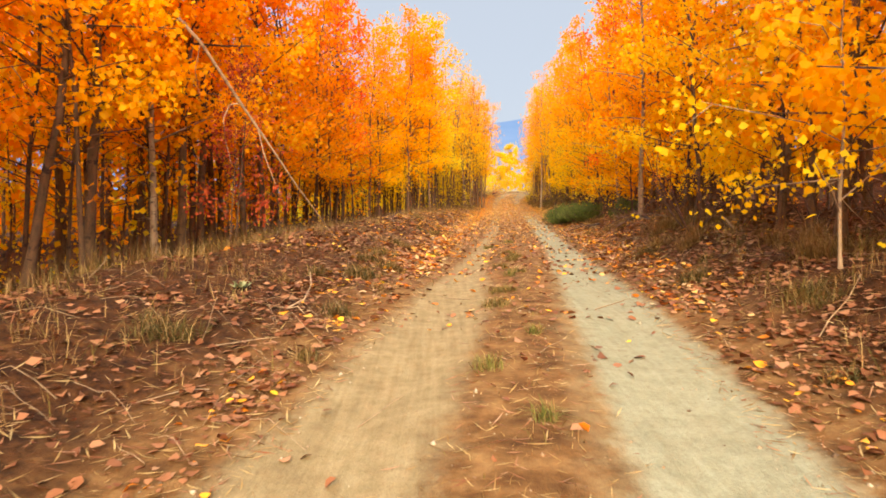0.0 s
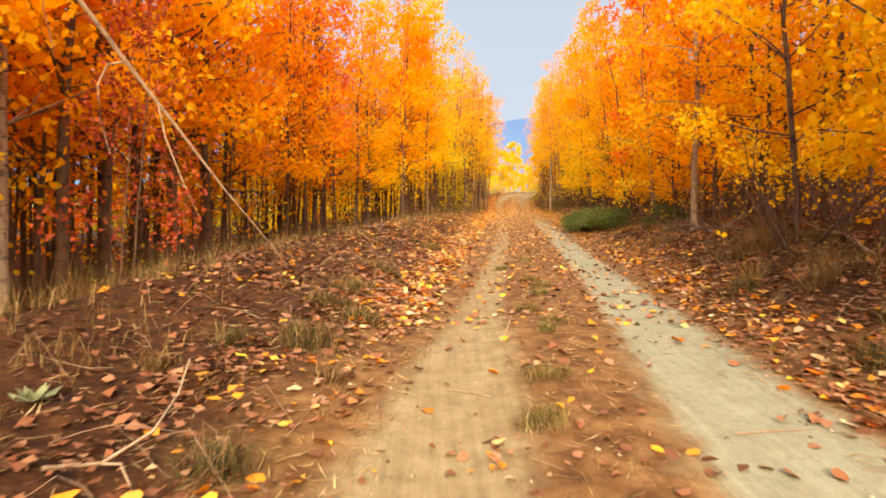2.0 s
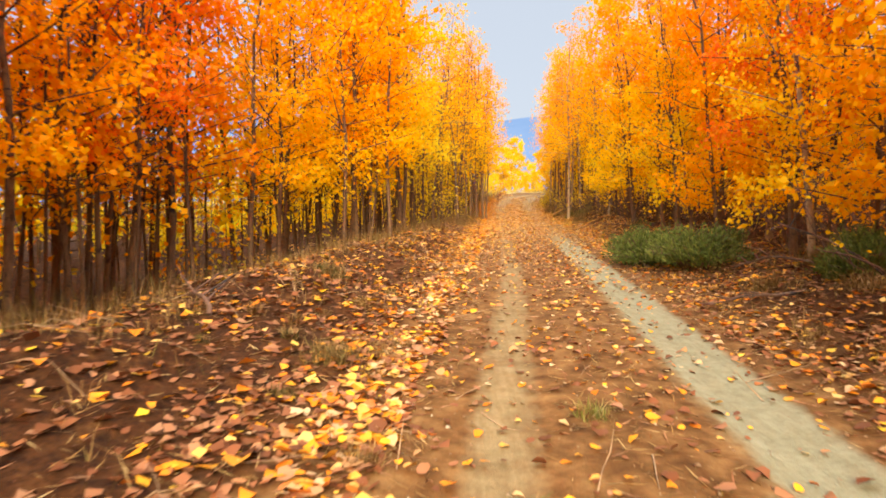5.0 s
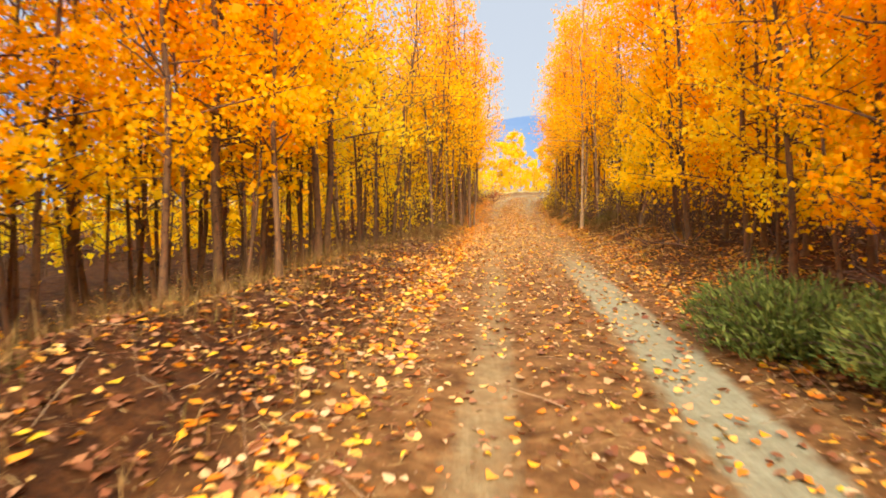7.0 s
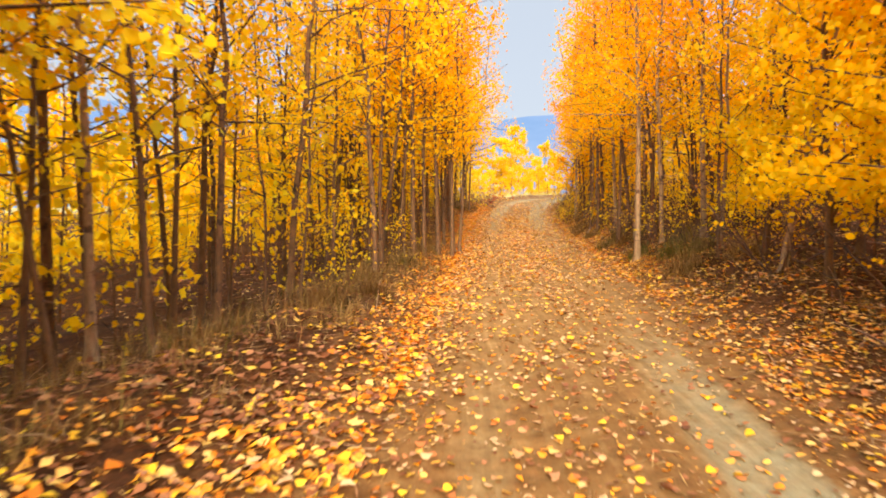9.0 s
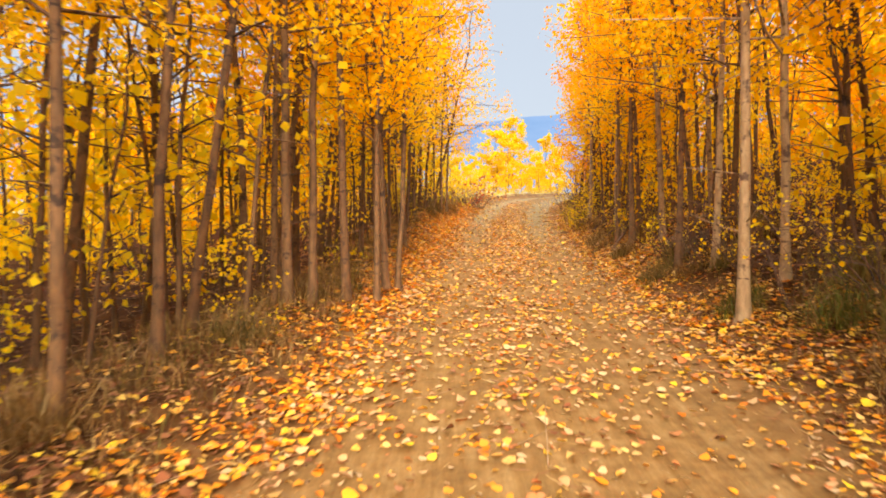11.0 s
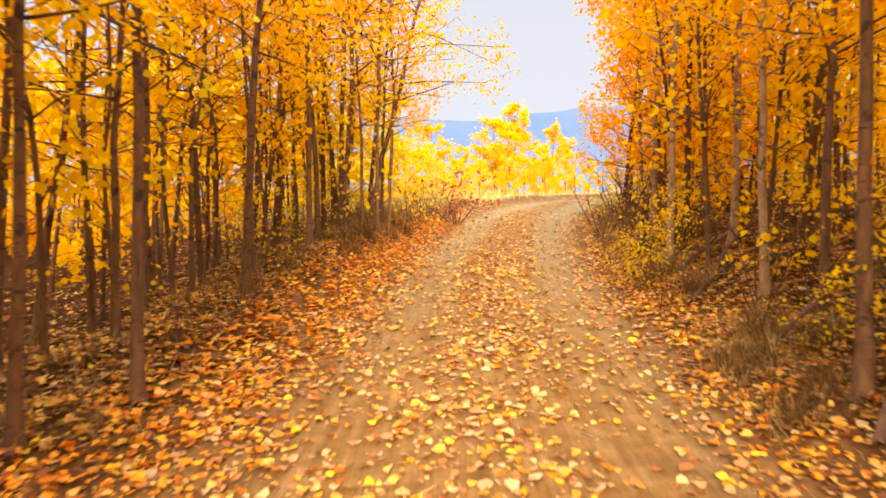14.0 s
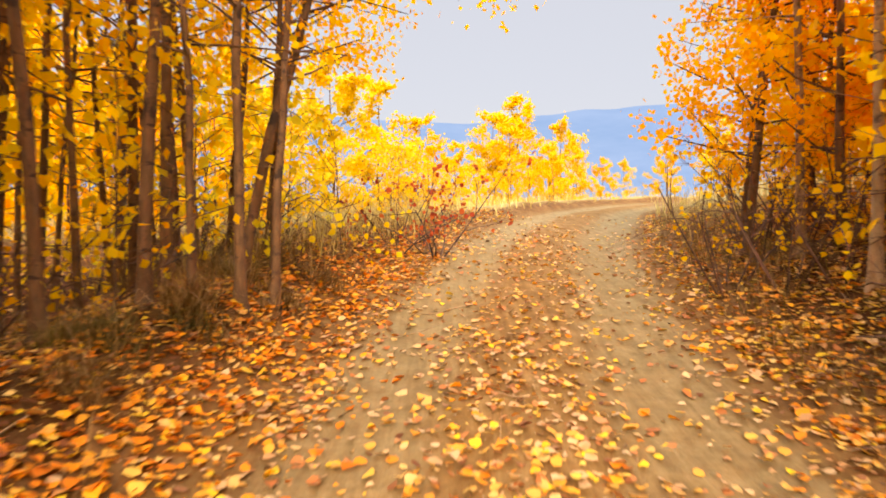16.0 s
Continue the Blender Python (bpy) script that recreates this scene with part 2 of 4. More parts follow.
def ground_material():
    m, n, l, p = material("track_soil")
    tc = n.new("ShaderNodeTexCoord")
    co = tc.outputs["Object"]
    soil = ramp(n, l, noise_of(n, l, 6, 8, co), [(0.3, (0.07, 0.028, 0.007)), (0.5, (0.165, 0.076, 0.022)), (0.7, (0.28, 0.148, 0.05))])
    humus = ramp(n, l, noise_of(n, l, 9, 8, co), [(0.3, (0.04, 0.014, 0.004)), (0.55, (0.115, 0.043, 0.011)), (0.75, (0.205, 0.092, 0.027))])
    st = n.new("ShaderNodeMapping")
    l.new(co, st.inputs[0])
    st.inputs["Rotation"].default_value = (0, 0, radians(6.3))
    st.inputs["Scale"].default_value = (5.5, 0.3, 1)
    streak = mixed(n, l, 0.5, noise_of(n, l, 4, 7, st.outputs[0]), noise_of(n, l, 7, 8, co))
    sand = ramp(n, l, streak, [(0.3, (0.18, 0.122, 0.053)), (0.5, (0.265, 0.193, 0.088)), (0.7, (0.35, 0.268, 0.132))])
    pale = ramp(n, l, streak, [(0.3, (0.215, 0.19, 0.105)), (0.55, (0.28, 0.268, 0.16)), (0.75, (0.345, 0.333, 0.21))])

    def weight(name, sharp=0.22):
        a = n.new("ShaderNodeAttribute")
        a.attribute_name = name
        s = n.new("ShaderNodeMath")
        s.operation = "MULTIPLY_ADD"
        l.new(noise_of(n, l, 5, 8, co, 0.72), s.inputs[0])
        s.inputs[1].default_value = 0.9
        s.inputs[2].default_value = -0.45
        q = n.new("ShaderNodeMath")
        l.new(a.outputs["Fac"], q.inputs[0])
        l.new(s.outputs[0], q.inputs[1])
        return ramp(n, l, q.outputs[0], [(0.5 - sharp, (0, 0, 0)), (0.5 + sharp, (1, 1, 1))])

    c = mixed(n, l, weight("wood", 0.3), soil, humus)
    c = mixed(n, l, weight("sand"), c, sand)
    c = mixed(n, l, weight("pale"), c, pale)
    earth = ramp(n, l, streak, [(0.3, (0.135, 0.068, 0.02)), (0.5, (0.25, 0.137, 0.043)), (0.7, (0.38, 0.235, 0.092))])
    c = mixed(n, l, weight("warm", 0.3), c, earth)
    grass = ramp(n, l, noise_of(n, l, 2.5, 6, co), [(0.3, (0.26, 0.20, 0.07)), (0.7, (0.50, 0.41, 0.16))])
    c = mixed(n, l, weight("meadow"), c, grass)
    crumb = noise_of(n, l, 26, 8, co, 0.75)
    dirt = mixed(n, l, weight("wood", 0.35), (1, 1, 1), ramp(n, l, crumb, [(0.36, (0.42, 0.36, 0.30)), (0.52, (0.92, 0.9, 0.88)), (0.68, (1.25, 1.2, 1.1))]))
    c = mixed(n, l, 1.0, c, dirt, "MULTIPLY")
    mottle = noise_of(n, l, 17, 7, co, 0.7)
    c = mixed(n, l, 0.3, c, ramp(n, l, mottle, [(0.36, (0.55, 0.5, 0.44)), (0.5, (0.95, 0.95, 0.95)), (0.66, (1.18, 1.16, 1.12))]), "MULTIPLY")
    grit = noise_of(n, l, 90, 4, co)
    c = mixed(n, l, 0.32, c, ramp(n, l, grit, [(0.35, (0.5, 0.45, 0.4)), (0.6, (1, 1, 1))]), "MULTIPLY")
    l.new(c, p.inputs["Base Color"])
    p.inputs["Roughness"].default_value = 0.95
    p.inputs["Specular IOR Level"].default_value = 0.15
    clod = mixed(n, l, weight("wood", 0.3), (0.5, 0.5, 0.5), crumb)
    bumped(n, l, p, mixed(n, l, 0.85, grit, clod), 0.9, 0.055)
    return m


# ---- mesh helpers ----
def mesh_of(name, verts, faces, mats, which=None):
    """A mesh from an array of places and an array of faces with equal numbers of corners."""
    me = bpy.data.meshes.new(name)
    verts, faces = np.asarray(verts, np.float32), np.asarray(faces, np.int32)
    k = faces.shape[1]
    me.vertices.add(len(verts))
    me.vertices.foreach_set("co", verts.ravel())
    me.loops.add(faces.size)
    me.loops.foreach_set("vertex_index", faces.ravel())
    me.polygons.add(len(faces))
    me.polygons.foreach_set("loop_start", np.arange(0, faces.size, k, dtype=np.int32))
    me.update(calc_edges=True)
    for m in (mats if isinstance(mats, list) else [mats]):
        me.materials.append(m)
    if which is not None:
        me.polygons.foreach_set("material_index", np.asarray(which, np.int32))
    return me


def smooth(me):
    me.polygons.foreach_set("use_smooth", np.ones(len(me.polygons), bool))
    return me


class Tubes:
    """Tapering round stems, joined."""

    def __init__(self):
        self.v, self.f, self.n = [], [], 0

    def add(self, pts, radii, sides=6):
        pts = np.asarray(pts, float)
        d = np.gradient(pts, axis=0)
        d /= np.linalg.norm(d, axis=1)[:, None] + 1e-9
        a = np.cross(d, (0.31, 0.95, 0.05) if abs(d[0][2]) > 0.8 else (0.02, 0.03, 1.0))
        a /= np.linalg.norm(a, axis=1)[:, None] + 1e-9
        b = np.cross(d, a)
        th = np.arange(sides) * 2 * np.pi / sides
        ring = (np.cos(th)[None, :, None] * a[:, None] + np.sin(th)[None, :, None] * b[:, None]) * np.asarray(radii)[:, None, None] + pts[:, None]
        self.v.append(ring.reshape(-1, 3))
        i = np.arange(len(pts) - 1)[:, None] * sides
        j, k = np.arange(sides)[None], (np.arange(sides) + 1)[None] % sides
        self.f.append((np.stack([i + j, i + k, i + sides + k, i + sides + j], -1) + self.n).reshape(-1, 4))
        self.n += len(pts) * sides

    def mesh(self, name, mat):
        return smooth(mesh_of(name, np.concatenate(self.v), np.concatenate(self.f), mat))


LEAF_SHAPE = np.array([(0, 0, 0), (0.44, 0.22, 0.1), (0.40, 0.62, 0.12), (0, 1, 0), (-0.40, 0.62, 0.12), (-0.44, 0.22, 0.1)])
LEAF_FACES = np.array([(0, 1, 2, 3), (0, 3, 4, 5)])
KITE_SHAPE = np.array([(0, 0, 0), (0.46, 0.42, 0.1), (0, 1, 0), (-0.46, 0.42, 0.1)])
KITE_FACES = np.array([(0, 1, 2, 3)])


def leaf_arrays(places, tips, across, sizes, curl=1.0, width=1.0, kite=False):
    """One folded leaf at each place: tips along the leaf, across over it."""
    tips = tips / (np.linalg.norm(tips, axis=1)[:, None] + 1e-9)
    nrm = np.cross(across, tips)
    nrm /= np.linalg.norm(nrm, axis=1)[:, None] + 1e-9
    sid = np.cross(tips, nrm)
    s = sizes[:, None, None]
    curl = np.broadcast_to(np.asarray(curl, float), (len(places),))[:, None, None]
    sh, fa = (KITE_SHAPE, KITE_FACES) if kite else (LEAF_SHAPE, LEAF_FACES)
    sh = sh[None]
    v = places[:, None] + s * (sh[..., :1] * width * sid[:, None] + (sh[..., 1:2] - 0.5) * tips[:, None] + curl * sh[..., 2:] * nrm[:, None])
    f = (np.arange(len(places))[:, None, None] * sh.shape[1] + fa[None]).reshape(-1, 4)
    return v.reshape(-1, 3), f


def leaves_mesh(name, places, tips, across, sizes, mat, curl=1.0, width=1.0, kite=False):
    return mesh_of(name, *leaf_arrays(places, tips, across, sizes, curl, width, kite), mat)


def part(name, me, parent, label=""):
    ob = new(name, me)
    ob.parent = parent
    if label:
        ob["label"] = label
    return ob


def thing(name, label, category, group=""):
    return tagged(new(name), label, category, group)


def unit(rng, n):
    v = rng.normal(size=(n, 3))
    return v / np.linalg.norm(v, axis=1)[:, None]


# ---- ground ----
def build_ground():
    us = np.unique(np.concatenate([np.arange(-3.2, 3.0, 0.075), np.arange(-9, 9.1, 0.3), np.array([-900, -400, -200, -100, -60, -40, -30, -22, -16, -12, 12, 16, 22, 30, 40, 60, 100, 200, 400, 900])]).round(3))
    ys = np.unique(np.concatenate([np.arange(-2, 44, 0.11), np.arange(44, 70, 0.5), np.array([-60, -40, -25, -15, -10, -7, -5, -4, -3, 74, 80, 88, 100, 115, 140, 180, 250, 350, 500, 800, 1200, 2000, 3200])]).round(3))
    U, Y = np.meshgrid(us, ys)
    X = U + np.where(np.abs(U) < 30, at(ROAD_X, np.minimum(Y, 56)), 0) * (1 - step(10, 30, np.abs(U)))
    Z = ground_z(X, Y)
    me_v = np.stack([X, Y, Z], -1).reshape(-1, 3)
    ny, nx = U.shape
    i, j = np.meshgrid(np.arange(ny - 1), np.arange(nx - 1), indexing="ij")
    a = (i * nx + j).ravel()
    me = smooth(mesh_of("ground", me_v, np.stack([a, a + 1, a + nx + 1, a + nx], -1), ground_material()))
    u = X - at(ROAD_X, Y)
    rut = lambda c, w: np.exp(-np.abs((u - c) / w) ** 4)
    g = at(HALF, Y)
    early, late = 1 - step(19, 32, Y), step(32, 38.5, Y)
    sand = np.clip(rut(-g, 0.42 - 0.22 * step(4, 10, Y)) * (0.85 - 0.2 * step(4, 9, Y) - 0.15 * step(10, 26, Y)) + rut(g, 0.5 - 0.19 * step(4, 9, Y)) * (0.6 - 0.1 * step(22, 28, Y)) + rut(0, 1.1) * 0.12 * step(24, 30, Y) + rut(0, 1.2) * 0.15 * late + (rut(g + 0.05, 0.36) * 1.1 + rut(-g, 0.34)) * 0.7 * step(28, 35, Y), 0, 1)
    sand = sand + 0.13 * rut(0, 0.45) * (1 - step(14, 24, Y))
    sand = np.clip(sand + 0.75 * np.exp(-(((X - 3.6) / 0.55) ** 2 + ((Y - 31.15) / 0.3) ** 2)), 0, 1)
    pale = np.clip(rut(g + 0.03, 0.38 - 0.13 * step(5, 12, Y)) * (0.95 * early + 0.1), 0, 1)
    wood = np.clip(step(1.0, 2.1, np.abs(u)) * 0.9, 0, 1) * (1 - 0.7 * step(38, 42, Y))
    meadow = np.clip(step(40, 46, Y) * step(1.2, 2.2, np.abs(u)), 0, 1)
    meadow = np.maximum(np.maximum(meadow, step(60, 75, Y)), step(11, 15, np.abs(u)) * step(38, 46, Y))
    warm = rut(0, 1.25) * step(17, 27, Y) * (0.9 - 0.15 * late * rut(0, 0.36) - 0.62 * late * (rut(g + 0.05, 0.34) + rut(-g, 0.32)))
    for name, w in (("sand", sand), ("warm", warm), ("pale", pale), ("wood", wood), ("meadow", meadow)):
        me.attributes.new(name, "FLOAT", "POINT").data.foreach_set("value", w.ravel().astype(np.float32))
    tagged(new("ground", me), "two-track sandy dirt road between leaf-strewn earth banks", "ground", kind="structure")


build_ground()


# ---- distance ----
def build_mountain():
    az = np.radians(np.linspace(-75, 75, 220))
    base = 640 + 24 * (rough(az * 5 + 9, az * 0, 7) - 0.5) + 36 * np.clip((az - 0.05) * 4, 0, 1) + 12 * (rough(az * 22, az * 0, 8) - 0.5) + 25 * np.clip((0.02 - az) * 4, 0, 1)
    rows = []
    for k, d in ((0, 2450), (0.55, 2700), (1.0, 3000)):
        rows.append(np.stack([np.sin(az) * d, np.cos(az) * d, -60 + (base + 60) * k], -1))
    v = np.concatenate(rows)
    n = len(az)
    a = np.concatenate([np.arange(n - 1) + r * n for r in range(2)])
    # blue air haze is painted in as the ridge's own glowing colour
    m, nn, l, p = material("haze_glow_ridge")
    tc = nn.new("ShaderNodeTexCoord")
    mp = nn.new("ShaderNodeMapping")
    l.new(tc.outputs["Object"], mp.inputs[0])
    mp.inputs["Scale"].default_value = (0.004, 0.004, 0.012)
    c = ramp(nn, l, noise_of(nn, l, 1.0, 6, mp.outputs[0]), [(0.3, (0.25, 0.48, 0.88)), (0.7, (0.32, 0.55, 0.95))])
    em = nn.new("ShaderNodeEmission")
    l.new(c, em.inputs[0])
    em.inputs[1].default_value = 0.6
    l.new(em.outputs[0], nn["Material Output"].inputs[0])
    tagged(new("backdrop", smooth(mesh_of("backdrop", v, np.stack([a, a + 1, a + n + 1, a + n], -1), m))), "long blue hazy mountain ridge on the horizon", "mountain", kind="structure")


build_mountain()


# ---- aspens ----
def tree_form(seed, H, base, r, n_leaves, r0, leaf, dead=6, twigs=2, sides=7, rings=12, boughs=1.0, top=0.42):
    """Stem and boughs as tubes, and the leaves' places, ways and sizes."""
    rng = np.random.default_rng(seed)
    wood = Tubes()
    t = np.concatenate([(0, 0.014, 0.035), np.linspace(0.075, 1, rings)])
    sway = np.cumsum(rng.normal(0, 0.058, (len(t), 2)), axis=0) * H * 0.2 * t[:, None]
    pts = np.column_stack([sway, t * H])
    rad = r0 * (1 - 0.88 * t ** 0.95) * rng.uniform(0.93, 1.07, len(t))
    rad[:3] *= (1.75, 1.3, 1.1)
    wood.add(pts, rad, sides)
    at_h = lambda h: np.array([np.interp(h, pts[:, 2], pts[:, c]) for c in range(3)])
    nb = int((12 + H * 2.2) * boughs)
    places, weight = [], []
    hs = base + (H * 0.97 - base) * np.linspace(0, 1, nb) ** 1.25 + rng.normal(0, 0.1, nb)
    for i, h in enumerate(hs):
        f = np.clip((h - base) / (H - base), 0, 1)
        L = r * (0.7 + 0.3 * min(f / 0.2, 1)) * (1 - f ** 2) ** 0.75 * rng.uniform(0.6, 1.25) + 0.12
        az, el = i * 2.4 + rng.normal(0, 0.4), radians(rng.uniform(2, 42) + 22 * f)
        d = np.array([math.cos(az) * math.cos(el), math.sin(az) * math.cos(el), math.sin(el)])
        o = at_h(min(h, H * 0.98))
        s = np.linspace(0, 1, 4)[:, None]
        bend = rng.normal(0, 0.14, 3) + (0, 0, 0.02)
        line = o + d * L * s + bend * L * s ** 2
        br = min(np.interp(h, pts[:, 2], rad) * 0.42, 0.014)
        wood.add(line[[0, 1, 3]], (br * (1 - 0.8 * s[:, 0]) + 0.002)[[0, 1, 3]], 3)
        places += [line[2:], line[2:]]
        for _ in range(twigs + 2):
            q = rng.uniform(0.3, 1.0)
            p0 = line[0] + (line[-1] - line[0]) * q
            tw = d * 0.5 + rng.normal(0, 0.6, 3)
            tw = tw / np.linalg.norm(tw) * rng.uniform(0.15, 0.5) * (0.5 + 0.5 * L)
            tl = p0 + tw * np.linspace(0, 1, 3)[:, None]
            if _ < twigs:
                wood.add(tl[::2], (0.004, 0.0015), 3)
            places += [tl, tl[1:]]
    for _ in range(dead):
        h = rng.uniform(0.5, base + 0.8)
        az = rng.uniform(0, 6.28)
        d = np.array([math.cos(az), math.sin(az), rng.uniform(-0.1, 0.6)])
        L = rng.uniform(0.1, 0.5)
        s = np.linspace(0, 1, 4)[:, None]
        wood.add(at_h(h) + d * L * s + rng.normal(0, 0.15, 3) * s ** 2, 0.007 * (1 - 0.8 * s[:, 0]), 3)
    P = np.concatenate(places)
    idx = rng.integers(0, len(P), n_leaves)
    pos = P[idx] + rng.normal(0, 0.10, (n_leaves, 3))
    keep = (pos[:, 2] < 4.4) | (rng.random(n_leaves) < top)
    pos = pos[keep]
    n_leaves = len(pos)
    tips = unit(rng, n_leaves) * 0.85 + (0, 0, -0.65)
    size = leaf * rng.uniform(0.7, 1.3, n_leaves) * np.where(pos[:, 2] > 4.2, 1.3, 1.0)
    return wood, (pos, tips, unit(rng, n_leaves), size, rng.uniform(-1.5, 1.5, n_leaves))


def crown_mesh(lv, mat, kite):
    """Leaves within sight of the walker are folded blades, those high up plain kites."""
    V, F, n = [], [], 0
    low = (lv[0][:, 2] < (0 if kite else 4.0)) & (np.random.default_rng(7).random(len(lv[0])) < 0.16)
    for mask, k in ((low, False), (~low, True)):
        if mask.any():
            v, f = leaf_arrays(*(a[mask] for a in lv), 1.0, k)
            V.append(v)
            F.append(f + n)
            n += len(v)
    return mesh_of("crown", np.concatenate(V), np.concatenate(F), mat)


SHAPES = {
    # height, lowest bough, reach, leaves, girth, leaf length, dead boughs, twigs, sides
    "tall": [(7.2, 1.55, 1.30, 4300, 0.050, 0.064, 9, 1, 7), (7.5, 1.8, 1.2, 4300, 0.056, 0.064, 10, 1, 7), (6.6, 1.4, 1.35, 4200, 0.044, 0.064, 8, 1, 7), (7.0, 2.0, 1.15, 4300, 0.050, 0.064, 12, 1, 7)],
    "low": [(7.0, 0.75, 1.25, 4400, 0.046, 0.064, 3, 1, 6), (6.4, 0.6, 1.3, 4200, 0.042, 0.064, 3, 1, 6), (7.3, 0.9, 1.2, 4400, 0.050, 0.064, 3, 1, 6)],
    "inner": [(7.1, 1.6, 1.25, 900, 0.048, 0.075, 6, 1, 6), (6.6, 1.2, 1.3, 900, 0.042, 0.075, 6, 1, 6), (7.4, 1.9, 1.2, 900, 0.052, 0.075, 7, 1, 6)],
    "open": [(7.2, 2.2, 1.30, 2700, 0.045, 0.054, 10, 1, 8), (7.6, 2.5, 1.2, 2700, 0.050, 0.054, 12, 1, 8), (6.7, 2.0, 1.35, 2600, 0.040, 0.054, 10, 1, 8), (7.1, 2.7, 1.15, 2700, 0.045, 0.054, 13, 1, 8)],
    "sparse": [(7.1, 2.0, 1.2, 520, 0.040, 0.065, 9, 1, 6), (6.6, 1.7, 1.2, 500, 0.034, 0.065, 9, 1, 6), (7.4, 2.3, 1.1, 520, 0.044, 0.07, 10, 1, 6)],
    "young": [(3.6, 0.5, 0.9, 1300, 0.014, 0.06, 3, 1, 6)],
    "pole": [(4.6, 1.1, 0.5, 260, 0.024, 0.070, 6, 1, 5), (3.8, 0.9, 0.45, 240, 0.020, 0.070, 6, 1, 5)],
    "bushy": [(5.0, 0.25, 1.45, 6500, 0.04, 0.10, 0, 0, 6), (4.4, 0.2, 1.4, 3400, 0.035, 0.10, 0, 0, 6)],
    "shoot": [(1.7, 0.25, 0.55, 230, 0.009, 0.065, 0, 1, 4), (1.2, 0.15, 0.5, 190, 0.008, 0.06, 0, 1, 4)],
}
NAMES = {"sunny": "sunlit yellow", "orange": "orange", "red": "red-orange", "amber": "amber", "gold": "golden", "yellow": "bright yellow", "crimson": "dark crimson"}
KIND = {"tall": ("aspen_tree", "brown-barked autumn aspen with {} leaves at the track's edge", "tree", "aspens along the track"),
        "low": ("aspen_tree", "autumn aspen leafy down to its foot, {} leaves", "tree", "aspens along the track"),
        "inner": ("aspen_tree", "brown-barked autumn aspen with {} leaves inside the stand", "tree", "aspens along the track"),
        "open": ("aspen_tree", "brown-barked autumn aspen with {} leaves at the track's edge", "tree", "aspens along the track"),
        "sparse": ("aspen_tree", "slender autumn aspen with thin {} crown inside the stand", "tree", "aspens along the track"),
        "young": ("aspen_sapling", "young pale-stemmed aspen with {} leaves beside the track", "sapling", "saplings between the aspens"),
        "pole": ("aspen_sapling", "thin upright aspen sapling with sparse {} leaves", "sapling", "saplings between the aspens"),
        "bushy": ("clearing_tree", "round-crowned small aspen with {} leaves in the clearing", "tree", "trees of the clearing"),
        "shoot": ("leafy_shoot", "low aspen sucker with {} leaves on the woodland floor", "shrub", "suckers under the aspens")}
_meshes, _trees, _count = {}, random.Random(5), {}


def word_seed(word):
    return sum(ord(c) * (i + 1) for i, c in enumerate(word))


def aspen(kind, shape, palette, x, y, scale=1.0, turn=0.0, lean=(0, 0), pale=False, sink=0.04, label=""):
    key = (kind, shape, palette, pale)
    if key not in _meshes:
        H, base, r, n, r0, leaf, dead, twigs, sides = SHAPES[kind][shape]
        wood, lv = tree_form(word_seed(kind) + shape * 7, H, base, r, n, r0, leaf, dead, twigs, sides, 12 if H > 3 else 6, top={"open": 0.46, "tall": 0.5, "low": 0.5}.get(kind, 0.42))
        _meshes[key] = wood.mesh("trunk", PALE if pale else BARK), crown_mesh(lv, LEAF[palette], kind in ("pole", "bushy", "inner"))
    trunk, crown = _meshes[key]
    name, words, category, group = KIND[kind]
    words = words.format(NAMES[palette])
    if pale:
        words = words.replace("brown-barked", "pale-barked")
    ob = thing(name, label or words, category, group)
    part("trunk", trunk, ob)
    part("crown", crown, ob)
    ob.matrix_basis = pose(x, y, float(ground_z(x, y)) - sink * scale, lean[0], lean[1], turn) @ Matrix.Diagonal((scale, scale, scale, 1))
    _count[name] = _count.get(name, 0) + 1
    return ob


def hue(side, y):
    q = _trees.random()
    if side < 0:
        if y < 18:
            return "orange" if q < 0.42 else ("amber" if q < 0.9 else "gold")
        if y < 20:
            return "amber" if q < 0.5 else "gold"
        if y < 24:
            return "gold" if q < 0.45 else ("yellow" if q < 0.95 else "amber")
        if y < 31:
            return "gold" if q < 0.5 else ("yellow" if q < 0.92 else "amber")
        return "gold" if q < 0.5 else ("yellow" if q < 0.9 else "amber")
    if y < 10.5:
        return "amber" if q < 0.45 else ("gold" if q < 0.9 else "orange")
    if y < 19:
        return "amber" if q < 0.5 else ("orange" if q < 0.75 else "gold")
    if y < 23:
        return "gold" if q < 0.6 else ("yellow" if q < 0.9 else "amber")
    if y < 28:
        return "gold" if q < 0.6 else ("yellow" if q < 0.9 else "amber")
    return "gold" if q < 0.45 else ("yellow" if q < 0.93 else "amber")


def put_tree(kind, palette, u, y, scale=None, pale=False, lean=None):
    x = u + float(at(ROAD_X, y))
    if y > 22:
        kind = {"tall": "sparse" if y > 27 and u < 0 and _trees.random() < 0.42 else "open", "inner": "sparse"}.get(kind, kind)
    n = len(SHAPES[kind])
    if y > 14 and kind in ("tall", "low", "inner", "open", "sparse"):
        scale = (scale or _trees.uniform(0.85, 1.1)) * (0.8 if y > 25 else 0.86)
    lean = lean or (_trees.gauss(0, 3.0), _trees.gauss(0, 3.0))
    return aspen(kind, _trees.randrange(n), palette, x, y, scale or _trees.uniform(0.78, 1.18), _trees.uniform(0, 360), lean, pale)


